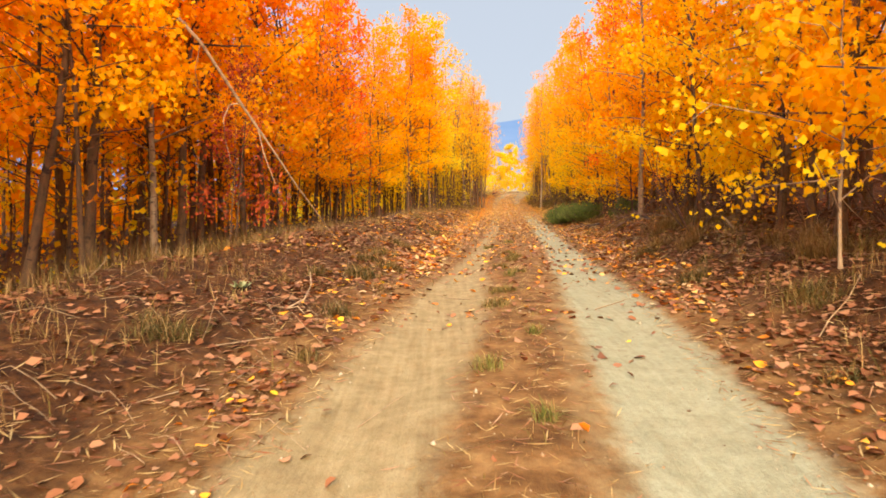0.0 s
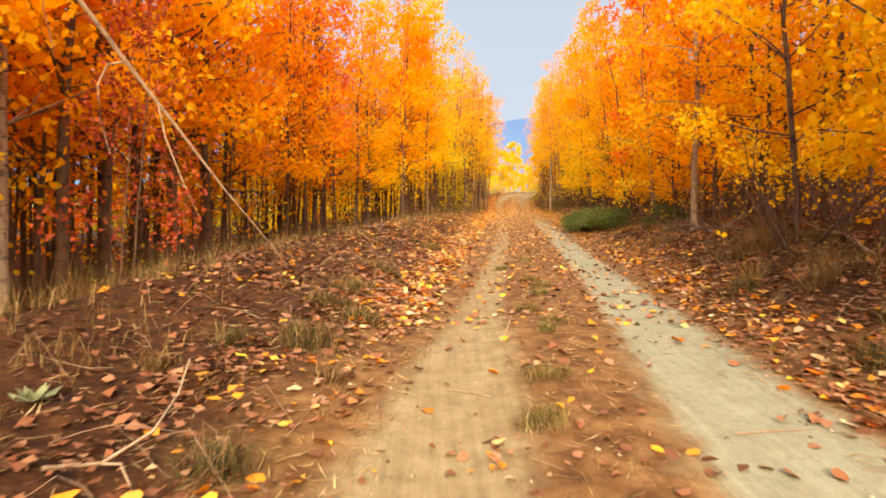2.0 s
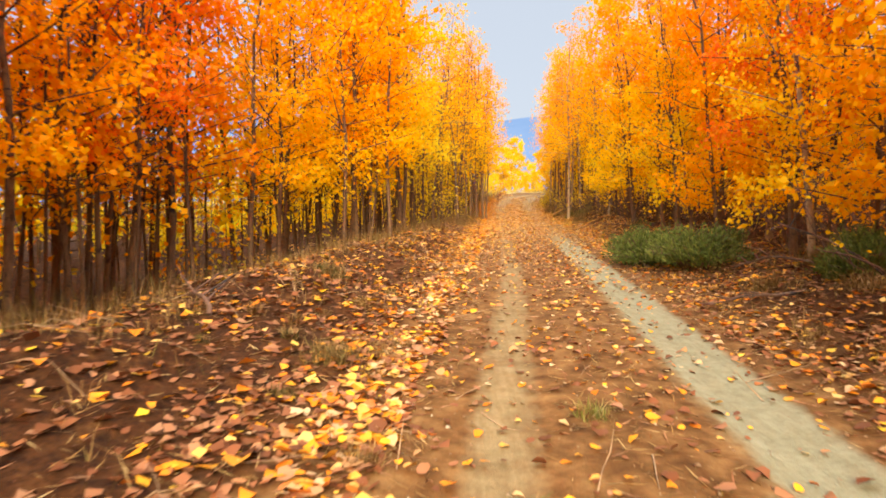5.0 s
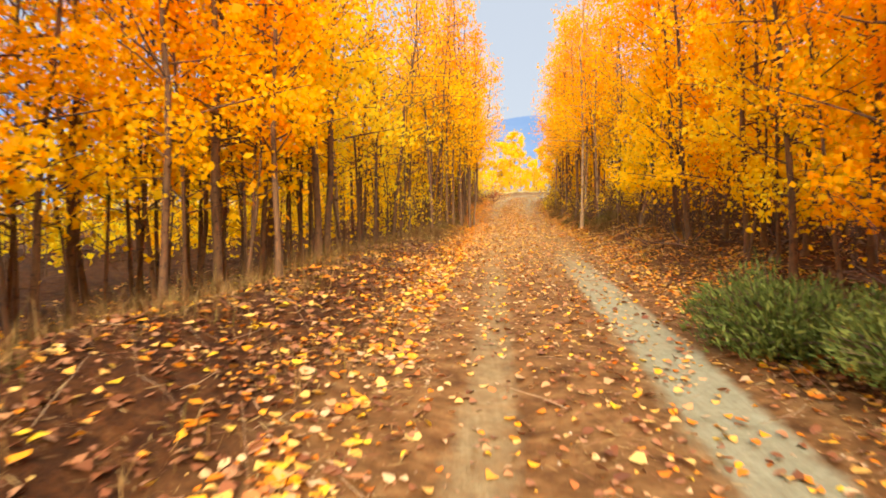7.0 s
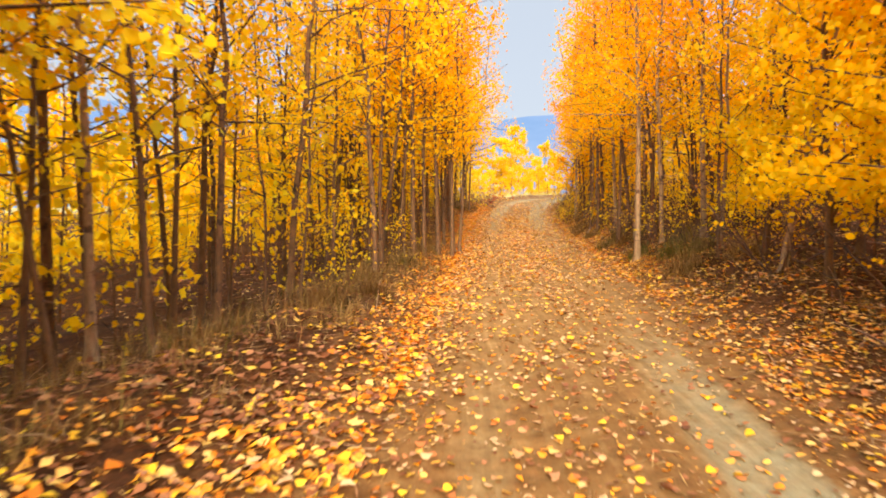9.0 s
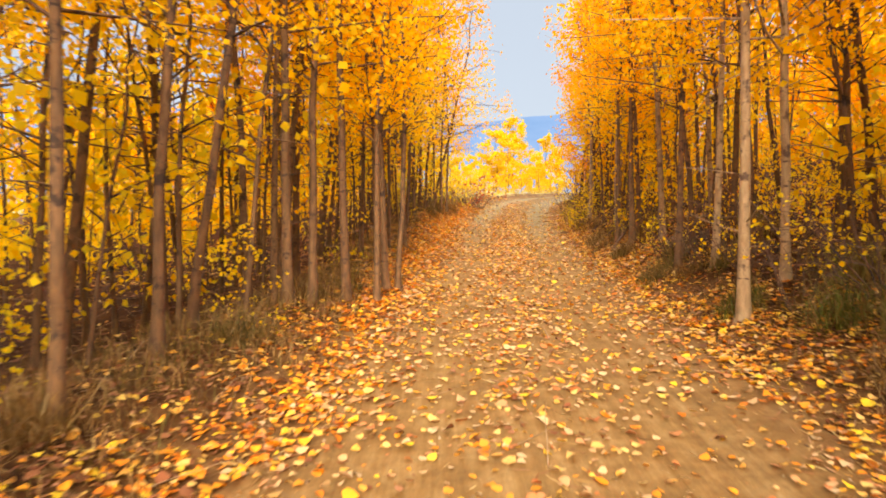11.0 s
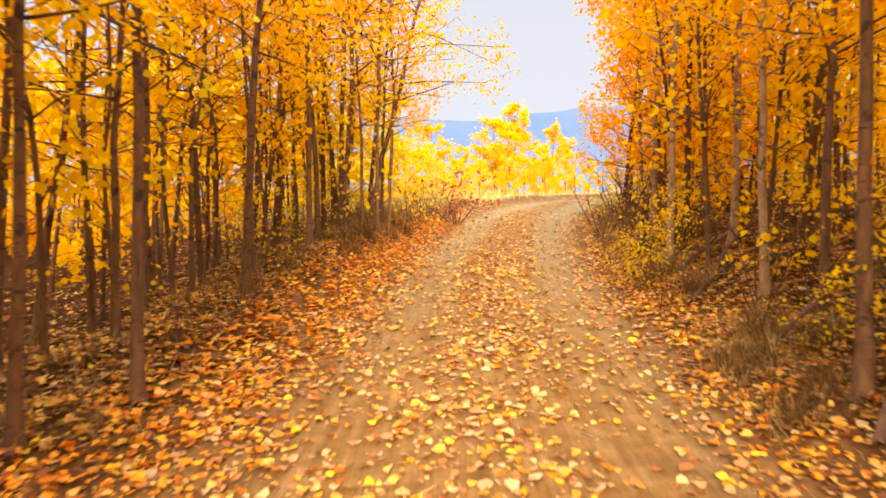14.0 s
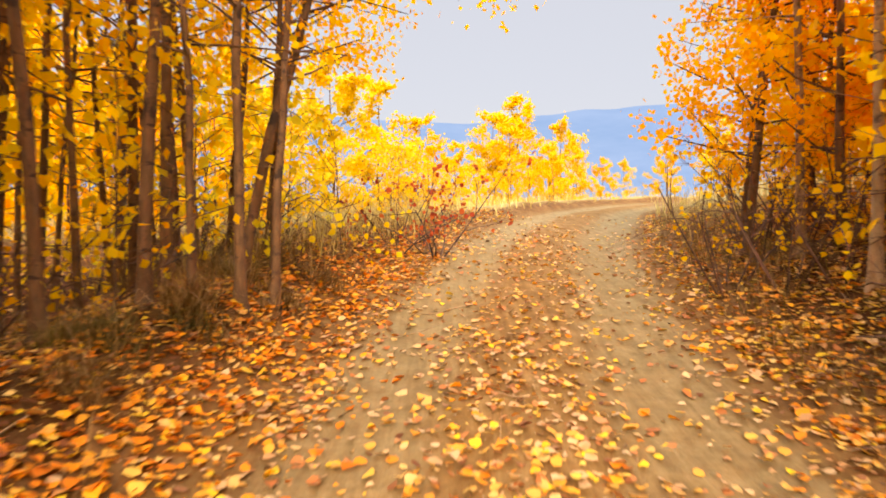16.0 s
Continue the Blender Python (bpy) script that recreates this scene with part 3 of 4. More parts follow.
# trunks whose places can be told, as (distance along, offset from the road's middle, girth)
LEFT = [(37.4, -1.8, 1.0), (37.5, -1.62, 0.85), (37.75, -1.5, 0.95), (38.0, -1.42, 0.8), (36.45, -1.92, 0.9), (38.5, -1.65, 0.85), (6.0, -4.5, 1.1), (8.6, -4.7, 1.05), (10.6, -4.6, 1.15), (18.2, -3.3, 1.0), (19.3, -3.35, 1.1), (19.6, -3.5, 1.0), (20.9, -2.82, 1.3), (21.15, -2.8, 1.1), (19.3, -2.75, 0.95), (22.6, -3.6, 1.1), (24.5, -3.1, 1.0),
        (26.3, -1.95, 0.95), (27.2, -2.05, 1.0), (28.6, -2.12, 1.0), (28.75, -1.98, 0.85), (28.55, -1.8, 1.05), (28.72, -1.66, 1.3), (29.0, -1.46, 1.0), (29.3, -1.26, 0.95), (29.8, -1.27, 1.0), (29.9, -1.17, 0.85),
        (30.6, -1.5, 0.9), (31.3, -1.65, 1.0), (32.0, -2.0, 1.0), (32.4, -1.7, 0.9), (32.9, -1.55, 1.0), (34.6, -1.8, 0.9), (37.0, -2.0, 1.0), (38.0, -2.05, 1.1), (38.1, -2.3, 0.9), (39.5, -2.5, 0.9)]
RIGHT = [(28.2, 1.55, 1.1), (28.5, 2.0, 1.0), (28.5, 2.5, 0.9), (29.3, 2.1, 1.0), (29.5, 1.83, 0.95), (30.1, 1.67, 1.0), (30.5, 1.95, 0.9), (30.3, 2.3, 1.05), (31.4, 2.5, 1.0), (32.1, 1.66, 1.1), (32.25, 1.8, 0.9), (32.7, 1.58, 0.85), (33.2, 2.5, 1.1), (37.8, 1.95, 1.0)]
for y, u, s in LEFT:
    put_tree("tall", hue(-1, y), u, y, min(s, 1.12), False, (_trees.gauss(0, 1.3), _trees.gauss(0, 1.3)))
for y, u, s in RIGHT:
    put_tree("tall", hue(1, y), u, y, s, _trees.random() < 0.5, (_trees.gauss(0, 1.3), _trees.gauss(0, 1.3)))
put_tree("tall", "amber", 2.35, 11.4, 1.0, True, (0.0, 0.5))
put_tree("tall", "gold", 1.64, 35.85, 0.95, True, (0.5, -0.5))
put_tree("young", "gold", 2.15, 3.9, 0.95, True, (3.0, -6.0))
put_tree("tall", "gold", 3.2, 19.4, 1.12)
put_tree("tall", "red", 2.8, 15.8, 1.0)
put_tree("tall", "red", -4.5, 14.6, 1.0)
aspen("open", 0, "gold", 2.25, 38.3, 0.86, 0, (-2, 8), False, 0.04, "leaning golden aspen that overhangs the track at the bend")
aspen("open", 2, "yellow", 2.1, 39.4, 0.92, 0, (3, 6), False, 0.04, "leaning yellow aspen that overhangs the track at the bend")
for y, u, s, p in ((38.7, 2.2, 1.0, "amber"), (39.4, 1.75, 0.95, "amber"), (40.2, 2.6, 0.95, "gold"), (39.2, 3.3, 1.0, "amber"), (40.8, 3.6, 0.9, "gold"), (41.6, 3.0, 0.7, "gold"), (38.2, 3.6, 1.0, "orange"), (39.0, 2.75, 1.05, "gold"), (40.0, 1.9, 0.8, "amber"), (39.7, 2.4, 1.0, "gold"), (30.2, 3.4, 1.0, "gold"), (33.0, 3.3, 1.0, "gold"), (35.6, 2.9, 1.0, "gold"), (37.4, 2.9, 0.9, "amber")):
    put_tree("low" if y > 38 or u < 3.0 else "inner", p, u, y, s)
taken = [(y, u) for y, u, _ in LEFT + RIGHT] + [(15.8, 2.8), (14.6, -4.5), (38.3, -1.7), (39.4, -2.0), (11.4, 2.35), (35.4, 1.62), (3.9, 2.05), (19.4, 3.2), (38.6, 2.5), (39.4, 2.0), (40.2, 2.6), (39.2, 3.3), (40.8, 3.6), (41.6, 3.0), (38.2, 3.6)]


def free(y, u, gap):
    if all((y - a) ** 2 + (u - b) ** 2 > gap * gap for a, b in taken):
        taken.append((y, u))
        return True
    return False


EDGE_L = course((-40, 15.5, 18.5, 23, 26, 28, 40, 140), (4.3, 4.2, 2.9, 2.8, 2.0, 1.8, 2.1, 2.5))
EDGE_R = course((-40, 8, 20, 26, 30, 140), (2.6, 2.5, 2.3, 2.0, 1.7, 1.8))
for _ in range(1200):
    y = _trees.uniform(0.5, 40)
    side = -1 if _trees.random() < 0.5 else 1
    depth = (2.3 if y < 23 else (1.5 if side < 0 or y > 29 else 2.0)) * _trees.random() ** 1.3
    u = side * (float(at(EDGE_L if side < 0 else EDGE_R, y)) + 0.15 + depth)
    if _count.get("aspen_tree", 0) < 285 and not (side > 0 and y > 39) and free(y, u, 0.66 if y < 22 else 0.56):
        kind = "inner" if depth > 0.95 else ("low" if side > 0 and y < 26 else "tall")
        put_tree(kind, hue(side, y), u, y, None, kind != "inner" and _trees.random() < ((0.25 if y < 25 else 0.65) if side > 0 else 0.08))
for _ in range(400):
    y = _trees.uniform(1, 39)
    side = -1 if _trees.random() < 0.7 else 1
    u = side * (float(at(EDGE_L if side < 0 else EDGE_R, y)) + 0.1 + 3.0 * _trees.random())
    if _count.get("aspen_sapling", 0) < 175 and free(y, u, 0.28):
        put_tree("pole", hue(side, y), u, y)
for _ in range(150):
    y = _trees.uniform(1, 40)
    side = -1 if _trees.random() < 0.65 else 1
    u = side * (float(at(EDGE_L if side < 0 else EDGE_R, y)) + (0.25 if side < 0 else 1.2) + 2.2 * _trees.random())
    if free(y, u, 0.35):
        put_tree("shoot", "yellow" if _trees.random() < 0.65 else hue(side, y), u, y, _trees.uniform(0.6, 1.2))


for _ in range(90):
    y = _trees.uniform(2.5, 17)
    u = -(float(at(EDGE_L, y)) + 0.05 + 1.8 * _trees.random())
    if _count.get("aspen_sapling", 0) < 245 and free(y, u, 0.2):
        put_tree("pole", hue(-1, y), u, y, _trees.uniform(0.9, 1.4))
# thin poles crowding the edge further up, and yellow undergrowth on the cut bank
for _ in range(260):
    y = _trees.uniform(13, 40)
    side = -1 if _trees.random() < 0.7 else 1
    u = side * (float(at(EDGE_L if side < 0 else EDGE_R, y)) + 0.05 + 1.5 * _trees.random())
    if _count.get("aspen_sapling", 0) < 299 and free(y, u, 0.2):
        put_tree("pole", hue(side, y), u, y, _trees.uniform(0.9, 1.3))
for _ in range(60):
    y = _trees.uniform(27, 40)
    u = float(at(EDGE_R, y)) + 0.3 + 1.9 * _trees.random()
    if free(y, u, 0.25):
        put_tree("shoot", "yellow" if _trees.random() < 0.5 else "gold", u, y, _trees.uniform(0.5, 1.1))
for _ in range(26):
    y = _trees.uniform(25.5, 36)
    side = -1 if _trees.random() < 0.4 else 1
    u = side * (float(at(EDGE_L if side < 0 else EDGE_R, y)) - 0.15 + 1.0 * _trees.random())
    if free(y, u, 0.22):
        put_tree("shoot", "yellow" if _trees.random() < 0.7 else "gold", u, y, _trees.uniform(0.3, 0.6))


# ---- the depth of the woods, one mass of trees behind the edge ----
def build_woods():
    forms = []
    for k, (H, base, r, n, r0) in enumerate(((7.2, 1.6, 1.1, 430, 0.05), (6.5, 1.2, 1.1, 430, 0.044), (7.4, 1.9, 1.0, 430, 0.052), (3.2, 0.3, 1.1, 330, 0.02), (2.6, 0.2, 1.0, 300, 0.018))):
        wood, lv = tree_form(900 + k, H, base, r, n, r0, 0.125 if k < 3 else 0.13, 2, 0, 4, 5, 0.5)
        v, f = leaf_arrays(*lv, 1.0, True)
        wv, wf = np.concatenate(wood.v), np.concatenate(wood.f)
        forms.append((np.concatenate([wv, v]), np.concatenate([wf, f + len(wv)]), len(wf)))
    mats = [BARK] + [LEAF[p] for p in ("orange", "red", "amber", "gold", "yellow")]
    V, F, M, n = [], [], [], 0

    def plant(k, x, y, palette, s):
        nonlocal n
        v, f, w = forms[k]
        a = _trees.uniform(0, 6.283)
        R = np.array([(math.cos(a), -math.sin(a), 0), (math.sin(a), math.cos(a), 0), (0, 0, 1)])
        V.append(v @ R.T * s + (x, y, float(ground_z(x, y)) - 0.05))
        F.append(f + n)
        m = np.zeros(len(f), np.int32)
        m[w:] = ("", "orange", "red", "amber", "gold", "yellow").index(palette)
        M.append(m)
        n += len(v)

    for _ in range(520):
        y = _trees.uniform(-6, 41)
        side = -1 if _trees.random() < 0.5 else 1
        u = side * (float(at(EDGE_L if side < 0 else EDGE_R, y)) + 2.3 + 2.6 * _trees.random())
        if y < (17 if u < 0 else 24) and free(y, u, 1.2):
            plant(_trees.randrange(3), u + float(at(ROAD_X, y)), y, hue(side, y + 8), _trees.uniform(0.85, 1.1))
    # low bright thicket at the back of the stand, where it opens
    for _ in range(1100):
        y = _trees.uniform(-6, 46)
        side = -1 if _trees.random() < 0.55 else 1
        u = side * (float(at(EDGE_L if side < 0 else EDGE_R, y)) + 4.6 + 5.0 * _trees.random())
        if free(y, u, 0.82):
            plant(3 + _trees.randrange(2), u + float(at(ROAD_X, y)), y, ("yellow" if _trees.random() < 0.8 else "gold") if y > 17 else ("orange" if _trees.random() < 0.6 else "amber"), _trees.uniform(1.2, 2.1) if side < 0 and y < 19 else (_trees.uniform(0.6, 1.05) if side < 0 else _trees.uniform(0.9, 1.6)))
    # the open, sunlit side of the stand further up
    for _ in range(260):
        y = _trees.uniform(24, 45)
        side = -1 if _trees.random() < 0.6 else 1
        u = side * (float(at(EDGE_L if side < 0 else EDGE_R, y)) + 3.0 + 2.8 * _trees.random())
        if not (side > 0 and y > 39.5) and free(y, u, 0.6):
            plant(3 + _trees.randrange(2), u + float(at(ROAD_X, y)), y, "yellow" if _trees.random() < 0.7 else "gold", _trees.uniform(0.6, 1.1))
    tagged(new("woods", mesh_of("woods", np.concatenate(V), np.concatenate(F), mats, np.concatenate(M))), "deep stand of orange and yellow aspens behind the edge", "woods", kind="stuff")


build_woods()

# yellow aspens in the clearing beyond the bend: (x, y, size)
CLEARING = ((5.0, 60, 0.5), (6.1, 58, 0.45), (7.2, 60, 0.5), (8.4, 61, 0.48), (9.6, 62, 0.55), (4.0, 57, 0.5), (3.2, 54, 0.5), (6.2, 65, 1.15), (7.3, 66, 1.2), (6.9, 64, 0.95), (5.4, 65.5, 0.8), (9.7, 66, 1.05), (10.6, 67, 0.85), (8.6, 63, 0.6), (4.2, 66, 0.6), (11.6, 65, 0.5),
            (-1.5, 50, 0.9), (0.2, 53, 1.0), (1.3, 55, 1.05), (2.6, 57, 0.8), (-3.5, 49, 1.0), (-5, 47, 1.1), (-2.6, 46, 0.8), (-6.5, 50, 1.1), (-0.6, 47.5, 0.6), (1.0, 49, 0.5), (2.2, 51, 0.45),
            (13, 66, 0.55), (14.5, 64, 0.6), (16, 62, 0.8), (18, 58, 0.9), (20, 60, 1.0), (15.5, 50, 0.7), (17, 49, 0.9), (13.5, 47, 0.7), (11.5, 45.5, 0.7), (22, 62, 1.0), (-8, 52, 1.1), (-9, 46, 1.1))
for x, y, s in CLEARING:
    ob = aspen("bushy", _trees.randrange(2), "sunny", x, y, s, _trees.uniform(0, 360), (0, 0), False, 0.3)
    ob.scale = (s * 1.12, s * 1.12, s)
for _ in range(46):
    y = _trees.uniform(46, 64)
    x = _trees.uniform(-3, 3.4) + (y - 46) * 0.12 if _trees.random() < 0.6 else _trees.uniform(8, 15) + (y - 46) * 0.3
    if abs(x - float(at(ROAD_X, min(y, 56)))) > 2.0:
        aspen("shoot", _trees.randrange(2), "sunny", x, y, _trees.uniform(0.7, 1.5), _trees.uniform(0, 360))


# ---- fallen leaves ----
def build_litter():
    rng = np.random.default_rng(21)
    n = 750000
    u, y = rng.uniform(-5.6, 5.2, n), rng.uniform(-1.5, 45, n)
    x = u + at(ROAD_X, y)
    a = np.abs(u)
    road = np.interp(y, (0, 3, 6, 10, 15, 20, 26, 34, 38, 41, 43), (5, 10, 44, 64, 95, 140, 260, 420, 350, 150, 26))
    side = np.interp(y, (0, 4, 8, 12, 18, 26, 36, 42), (360, 350, 340, 340, 380, 700, 1150, 230))
    wood = np.interp(y, (0, 10, 20, 30, 42), (60, 90, 170, 260, 220))
    g = at(HALF, y)
    d = np.where(a < 1.15, road * (1 - (0.45 + 0.3 * step(31, 35, y)) * np.exp(-((a - g) / 0.24) ** 2)), np.where(a < at(CREST, y) + np.where(y > 31, 0.9, 0.3), side, wood))
    d = np.where((u < -1.9) & (y > 9) & (y < 23), d * 0.6, d)
    d = np.where((u < -1.35) & (y > 23) & (y < 31), d * 0.35, d)
    d = np.where((u < -2.1) & (y < 12), d * 0.5, d)
    seam = np.exp(-((u + 1.4) / 0.3) ** 2) + 0.7 * np.exp(-((u - 1.5) / 0.3) ** 2)
    d = d * (1 + 0.5 * seam * (y < 16))
    drift = np.exp(-((u + 1.3) / 0.42) ** 2) * step(21, 25, y) * (1 - step(40, 43, y))
    d = d + 620 * drift
    d = d * np.where(y < 7, 0.15 + 2.2 * rough(x * 1.5, y * 1.5, 11) ** 2, 0.6 + 1.3 * rough(x * 1.5, y * 1.5, 11)) * (0.5 + rough(x * 5, y * 5, 12))
    keep = rng.uniform(0, 1500, n) < d
    x, y, u, seam_k, drift = x[keep], y[keep], u[keep], seam[keep], drift[keep]
    n = len(x)
    z = ground_z(x, y) + rng.uniform(0.004, 0.03, n)
    th = rng.uniform(0, 2 * np.pi, n)
    tips = np.column_stack([np.cos(th), np.sin(th), rng.normal(0, 0.22, n)])
    across = np.column_stack([-np.sin(th), np.cos(th), rng.normal(0, 0.3, n)])
    size = rng.uniform(0.040, 0.080, n) * np.interp(y, (2, 6, 14, 24), (0.72, 1.0, 0.86, 0.65)) * rng.choice((0.45, 0.8, 1.0, 1.0, 1.0, 1.3), n) * np.where((u < -1.1) & (y > 7) & (y < 24), 1.2, 1.0)
    q, gold = rng.random(n), np.interp(y, (4, 14, 26), (0.02, 0.13, 0.5)) * np.where(np.abs(u) < 1.15, 0.55, 1)
    # extra brown on the left bank, y 22 to 31, paints in its shade
    brown = np.interp(y, (3, 12, 26), (0.88, 0.55, 0.05)) + 0.2 * (np.abs(u) > 1.5) * (y < 22) + 0.4 * (u < -1.4) * (y > 31) + 0.65 * (u < -1.25) * (y > 22) * (y < 31) + 0.3 * (u > 1.3) * (y > 26.5) * (y < 31)
    rust = np.interp(y, (3, 12, 26), (0.1, 0.2, 0.12)) + 0.10 * (np.abs(u) > 1.1) * (y > 18)
    brown = brown * (1 - 0.45 * seam_k * (y > 4)) * (1 - 0.4 * drift)
    rust = rust + 0.3 * drift
    gold = gold * (1 - 0.3 * drift)
    m = np.where(q < brown, 2, np.where(q < brown + gold, 1, np.where(q < brown + gold + rust, 3, 0)))
    curl = rng.uniform(-2.6, 2.6, n)
    V, F, M, c = [], [], [], 0
    for mask, kite in ((np.abs(u) < 1.65, False), (np.abs(u) >= 1.65, True)):
        v, f = leaf_arrays(np.column_stack([x, y, z])[mask], tips[mask], across[mask], size[mask], curl[mask], 1.0, kite)
        V.append(v)
        F.append(f + c)
        M.append(np.repeat(m[mask], 1 if kite else 2))
        c += len(v)
    tagged(new("fallen_leaves", mesh_of("fallen_leaves", np.concatenate(V), np.concatenate(F), [LITTER, LITTER_GOLD, LITTER_BROWN, LITTER_RUST], np.concatenate(M))), "curled yellow, tan and rust-red leaves strewn over the track", "leaves", kind="stuff")


build_litter()


# ---- grass ----
def blade_arrays(rng, x, y, h, w, lean=0.5, sink=0.01):
    n = len(x)
    th = rng.uniform(0, 2 * np.pi, n)
    out = np.column_stack([np.cos(th), np.sin(th), np.zeros(n)])
    side = np.column_stack([-np.sin(th), np.cos(th), np.zeros(n)]) * w[:, None]
    p0 = np.column_stack([x, y, ground_z(x, y) - sink])
    b = rng.uniform(0.1, 1.0, n)[:, None] * lean
    p1 = p0 + out * (h[:, None] * 0.3 * b) + np.array((0, 0, 1.0)) * h[:, None] * 0.55
    p2 = p0 + out * (h[:, None] * 0.9 * b) + np.array((0, 0, 1.0)) * h[:, None] * (1 - 0.3 * b)
    v = np.stack([p0 - side, p0 + side, p1 + side * 0.8, p1 - side * 0.8, p2 + side * 0.15, p2 - side * 0.15], 1).reshape(-1, 3)
    i = np.arange(n)[:, None] * 6
    return v, np.concatenate([i + (0, 1, 2, 3), i + (3, 2, 4, 5)])


def build_grass():
    rng = np.random.default_rng(31)
    xs, ys = [], []

    def clumps(count, y0, y1, off, spread, per):
        cy = rng.uniform(y0, y1, count)
        cu = off(cy) + rng.normal(0, spread, count)
        k = rng.integers(per // 2, per * 2, count)
        yy = np.repeat(cy, k) + rng.normal(0, 0.07, k.sum())
        uu = np.repeat(cu, k) + rng.normal(0, 0.07, k.sum())
        xs.append(uu + at(ROAD_X, yy))
        ys.append(yy)

    clumps(450, -1, 26, lambda y: -at(CREST, y) - 0.35, 0.4, 16)
    clumps(160, 0, 24, lambda y: -at(CREST, y) + 0.9, 0.5, 9)
    clumps(270, -1, 27, lambda y: y * 0 + 2.0, 0.45, 14)
    clumps(120, 26, 40, lambda y: y * 0 + 1.7, 0.3, 12)
    clumps(260, 26, 40, lambda y: -at(CREST, y) - 0.35, 0.35, 14)
    clumps(110, 23.5, 29, lambda y: -1.7 + 0 * y, 0.3, 13)
    clumps(30, 36.4, 40, lambda y: -1.9 + 0 * y, 0.25, 12)
    clumps(130, 26.5, 31, lambda y: -1.95 + 0 * y, 0.35, 14)
    clumps(40, 37.2, 39.5, lambda y: -1.8 + 0 * y, 0.22, 14)
    clumps(130, 33, 40, lambda y: 1.6 + 0 * y, 0.3, 14)
    clumps(70, 1, 14, lambda y: y * 0 + 0.0, 0.16, 5)
    clumps(90, 38.5, 43, lambda y: -1.7 - 0 * y, 0.35, 16)
    clumps(80, 39, 44, lambda y: 1.6 + 0 * y, 0.35, 16)
    fringe = sum(len(a) for a in xs)
    clumps(520, -1, 22, lambda y: -at(EDGE_L, y) + 0.1, 0.35, 15)
    clumps(260, 22, 36, lambda y: -at(EDGE_L, y) + 0.05, 0.25, 12)
    clumps(300, 2, 36, lambda y: at(EDGE_R, y) + 0.1, 0.4, 11)
    x, y = np.concatenate(xs), np.concatenate(ys)
    tall = np.where(np.arange(len(x)) >= fringe, 1.7, 1.0)
    u = np.abs(x - at(ROAD_X, y))
    keep = (u < 0.4) | (u > 1.25)
    x, y, u, tall = x[keep], y[keep], u[keep], tall[keep]
    h = rng.uniform(0.06, 0.24, len(x)) * np.where(u < 0.6, 0.35, 1) * np.where((y > 25) & (y < 35), 0.75, 1) * np.where((y > 38) & (u > 1.4), 1.4, 1) * tall
    v, f = blade_arrays(rng, x, y, h, rng.uniform(0.0011, 0.0026, len(x)), 1.7)
    m = np.where(rng.random(len(x)) < 0.22, 1, np.where((tall > 1) & (rng.random(len(x)) < 0.75), 2, 0))
    tagged(new("dry_grass", mesh_of("dry_grass", v, f, [STRAW, FADED, BROWN_GRASS], np.tile(m, 2))), "withered brown and straw grass along both banks", "grass", kind="stuff")
    n = 8000
    y = rng.uniform(41, 68, n)
    u = rng.uniform(1.3, 11, n) * rng.choice((-1, 1), n)
    x = u + at(ROAD_X, np.minimum(y, 56))
    yv = rng.uniform(39, 43, 2000)
    xv = np.where(rng.random(2000) < 0.65, -1, 1) * (1.5 + 1.9 * rng.random(2000)) + at(ROAD_X, yv)
    xv, yv = xv[(xv < 4.5) | (yv > 40.5)], yv[(xv < 4.5) | (yv > 40.5)]
    x, y = np.concatenate([x, xv]), np.concatenate([y, yv])
    n = len(x)
    v, f = blade_arrays(rng, x, y, rng.uniform(0.15, 0.5, n), np.where(y < 43, rng.uniform(0.002, 0.005, n), rng.uniform(0.005, 0.012, n)), 1.1)
    tagged(new("meadow_grass", mesh_of("meadow_grass", v, f, MEADOW)), "tall yellow grass in the clearing past the bend", "grass", kind="stuff")


build_grass()


def grass_tuft(x, y, r, mat, words, h=0.12):
    rng = np.random.default_rng(int(abs(x) * 1000 + y * 77))
    o = np.array((x, y, float(ground_z(x, y))))
    ob = thing("grass_tuft", words, "grass", "tufts on the track")
    ob.location = o
    for name, share, m, high in (("blade_clump", 0.72, mat, 1.0), ("stalk_clump", 0.28, BROWN_GRASS if mat is STRAW else STRAW, 1.15)):
        n = int(220 * share * r / 0.12)
        px, py = (c + np.clip(rng.normal(0, r * 0.42, n), -r * 0.8, r * 0.8) for c in (x, y))
        v, f = blade_arrays(rng, px, py, rng.uniform(0.4, 1.2, n) * h * high, rng.uniform(0.0012, 0.003, n), 2.2)
        part(name, mesh_of(name, v - o, f, m), ob)


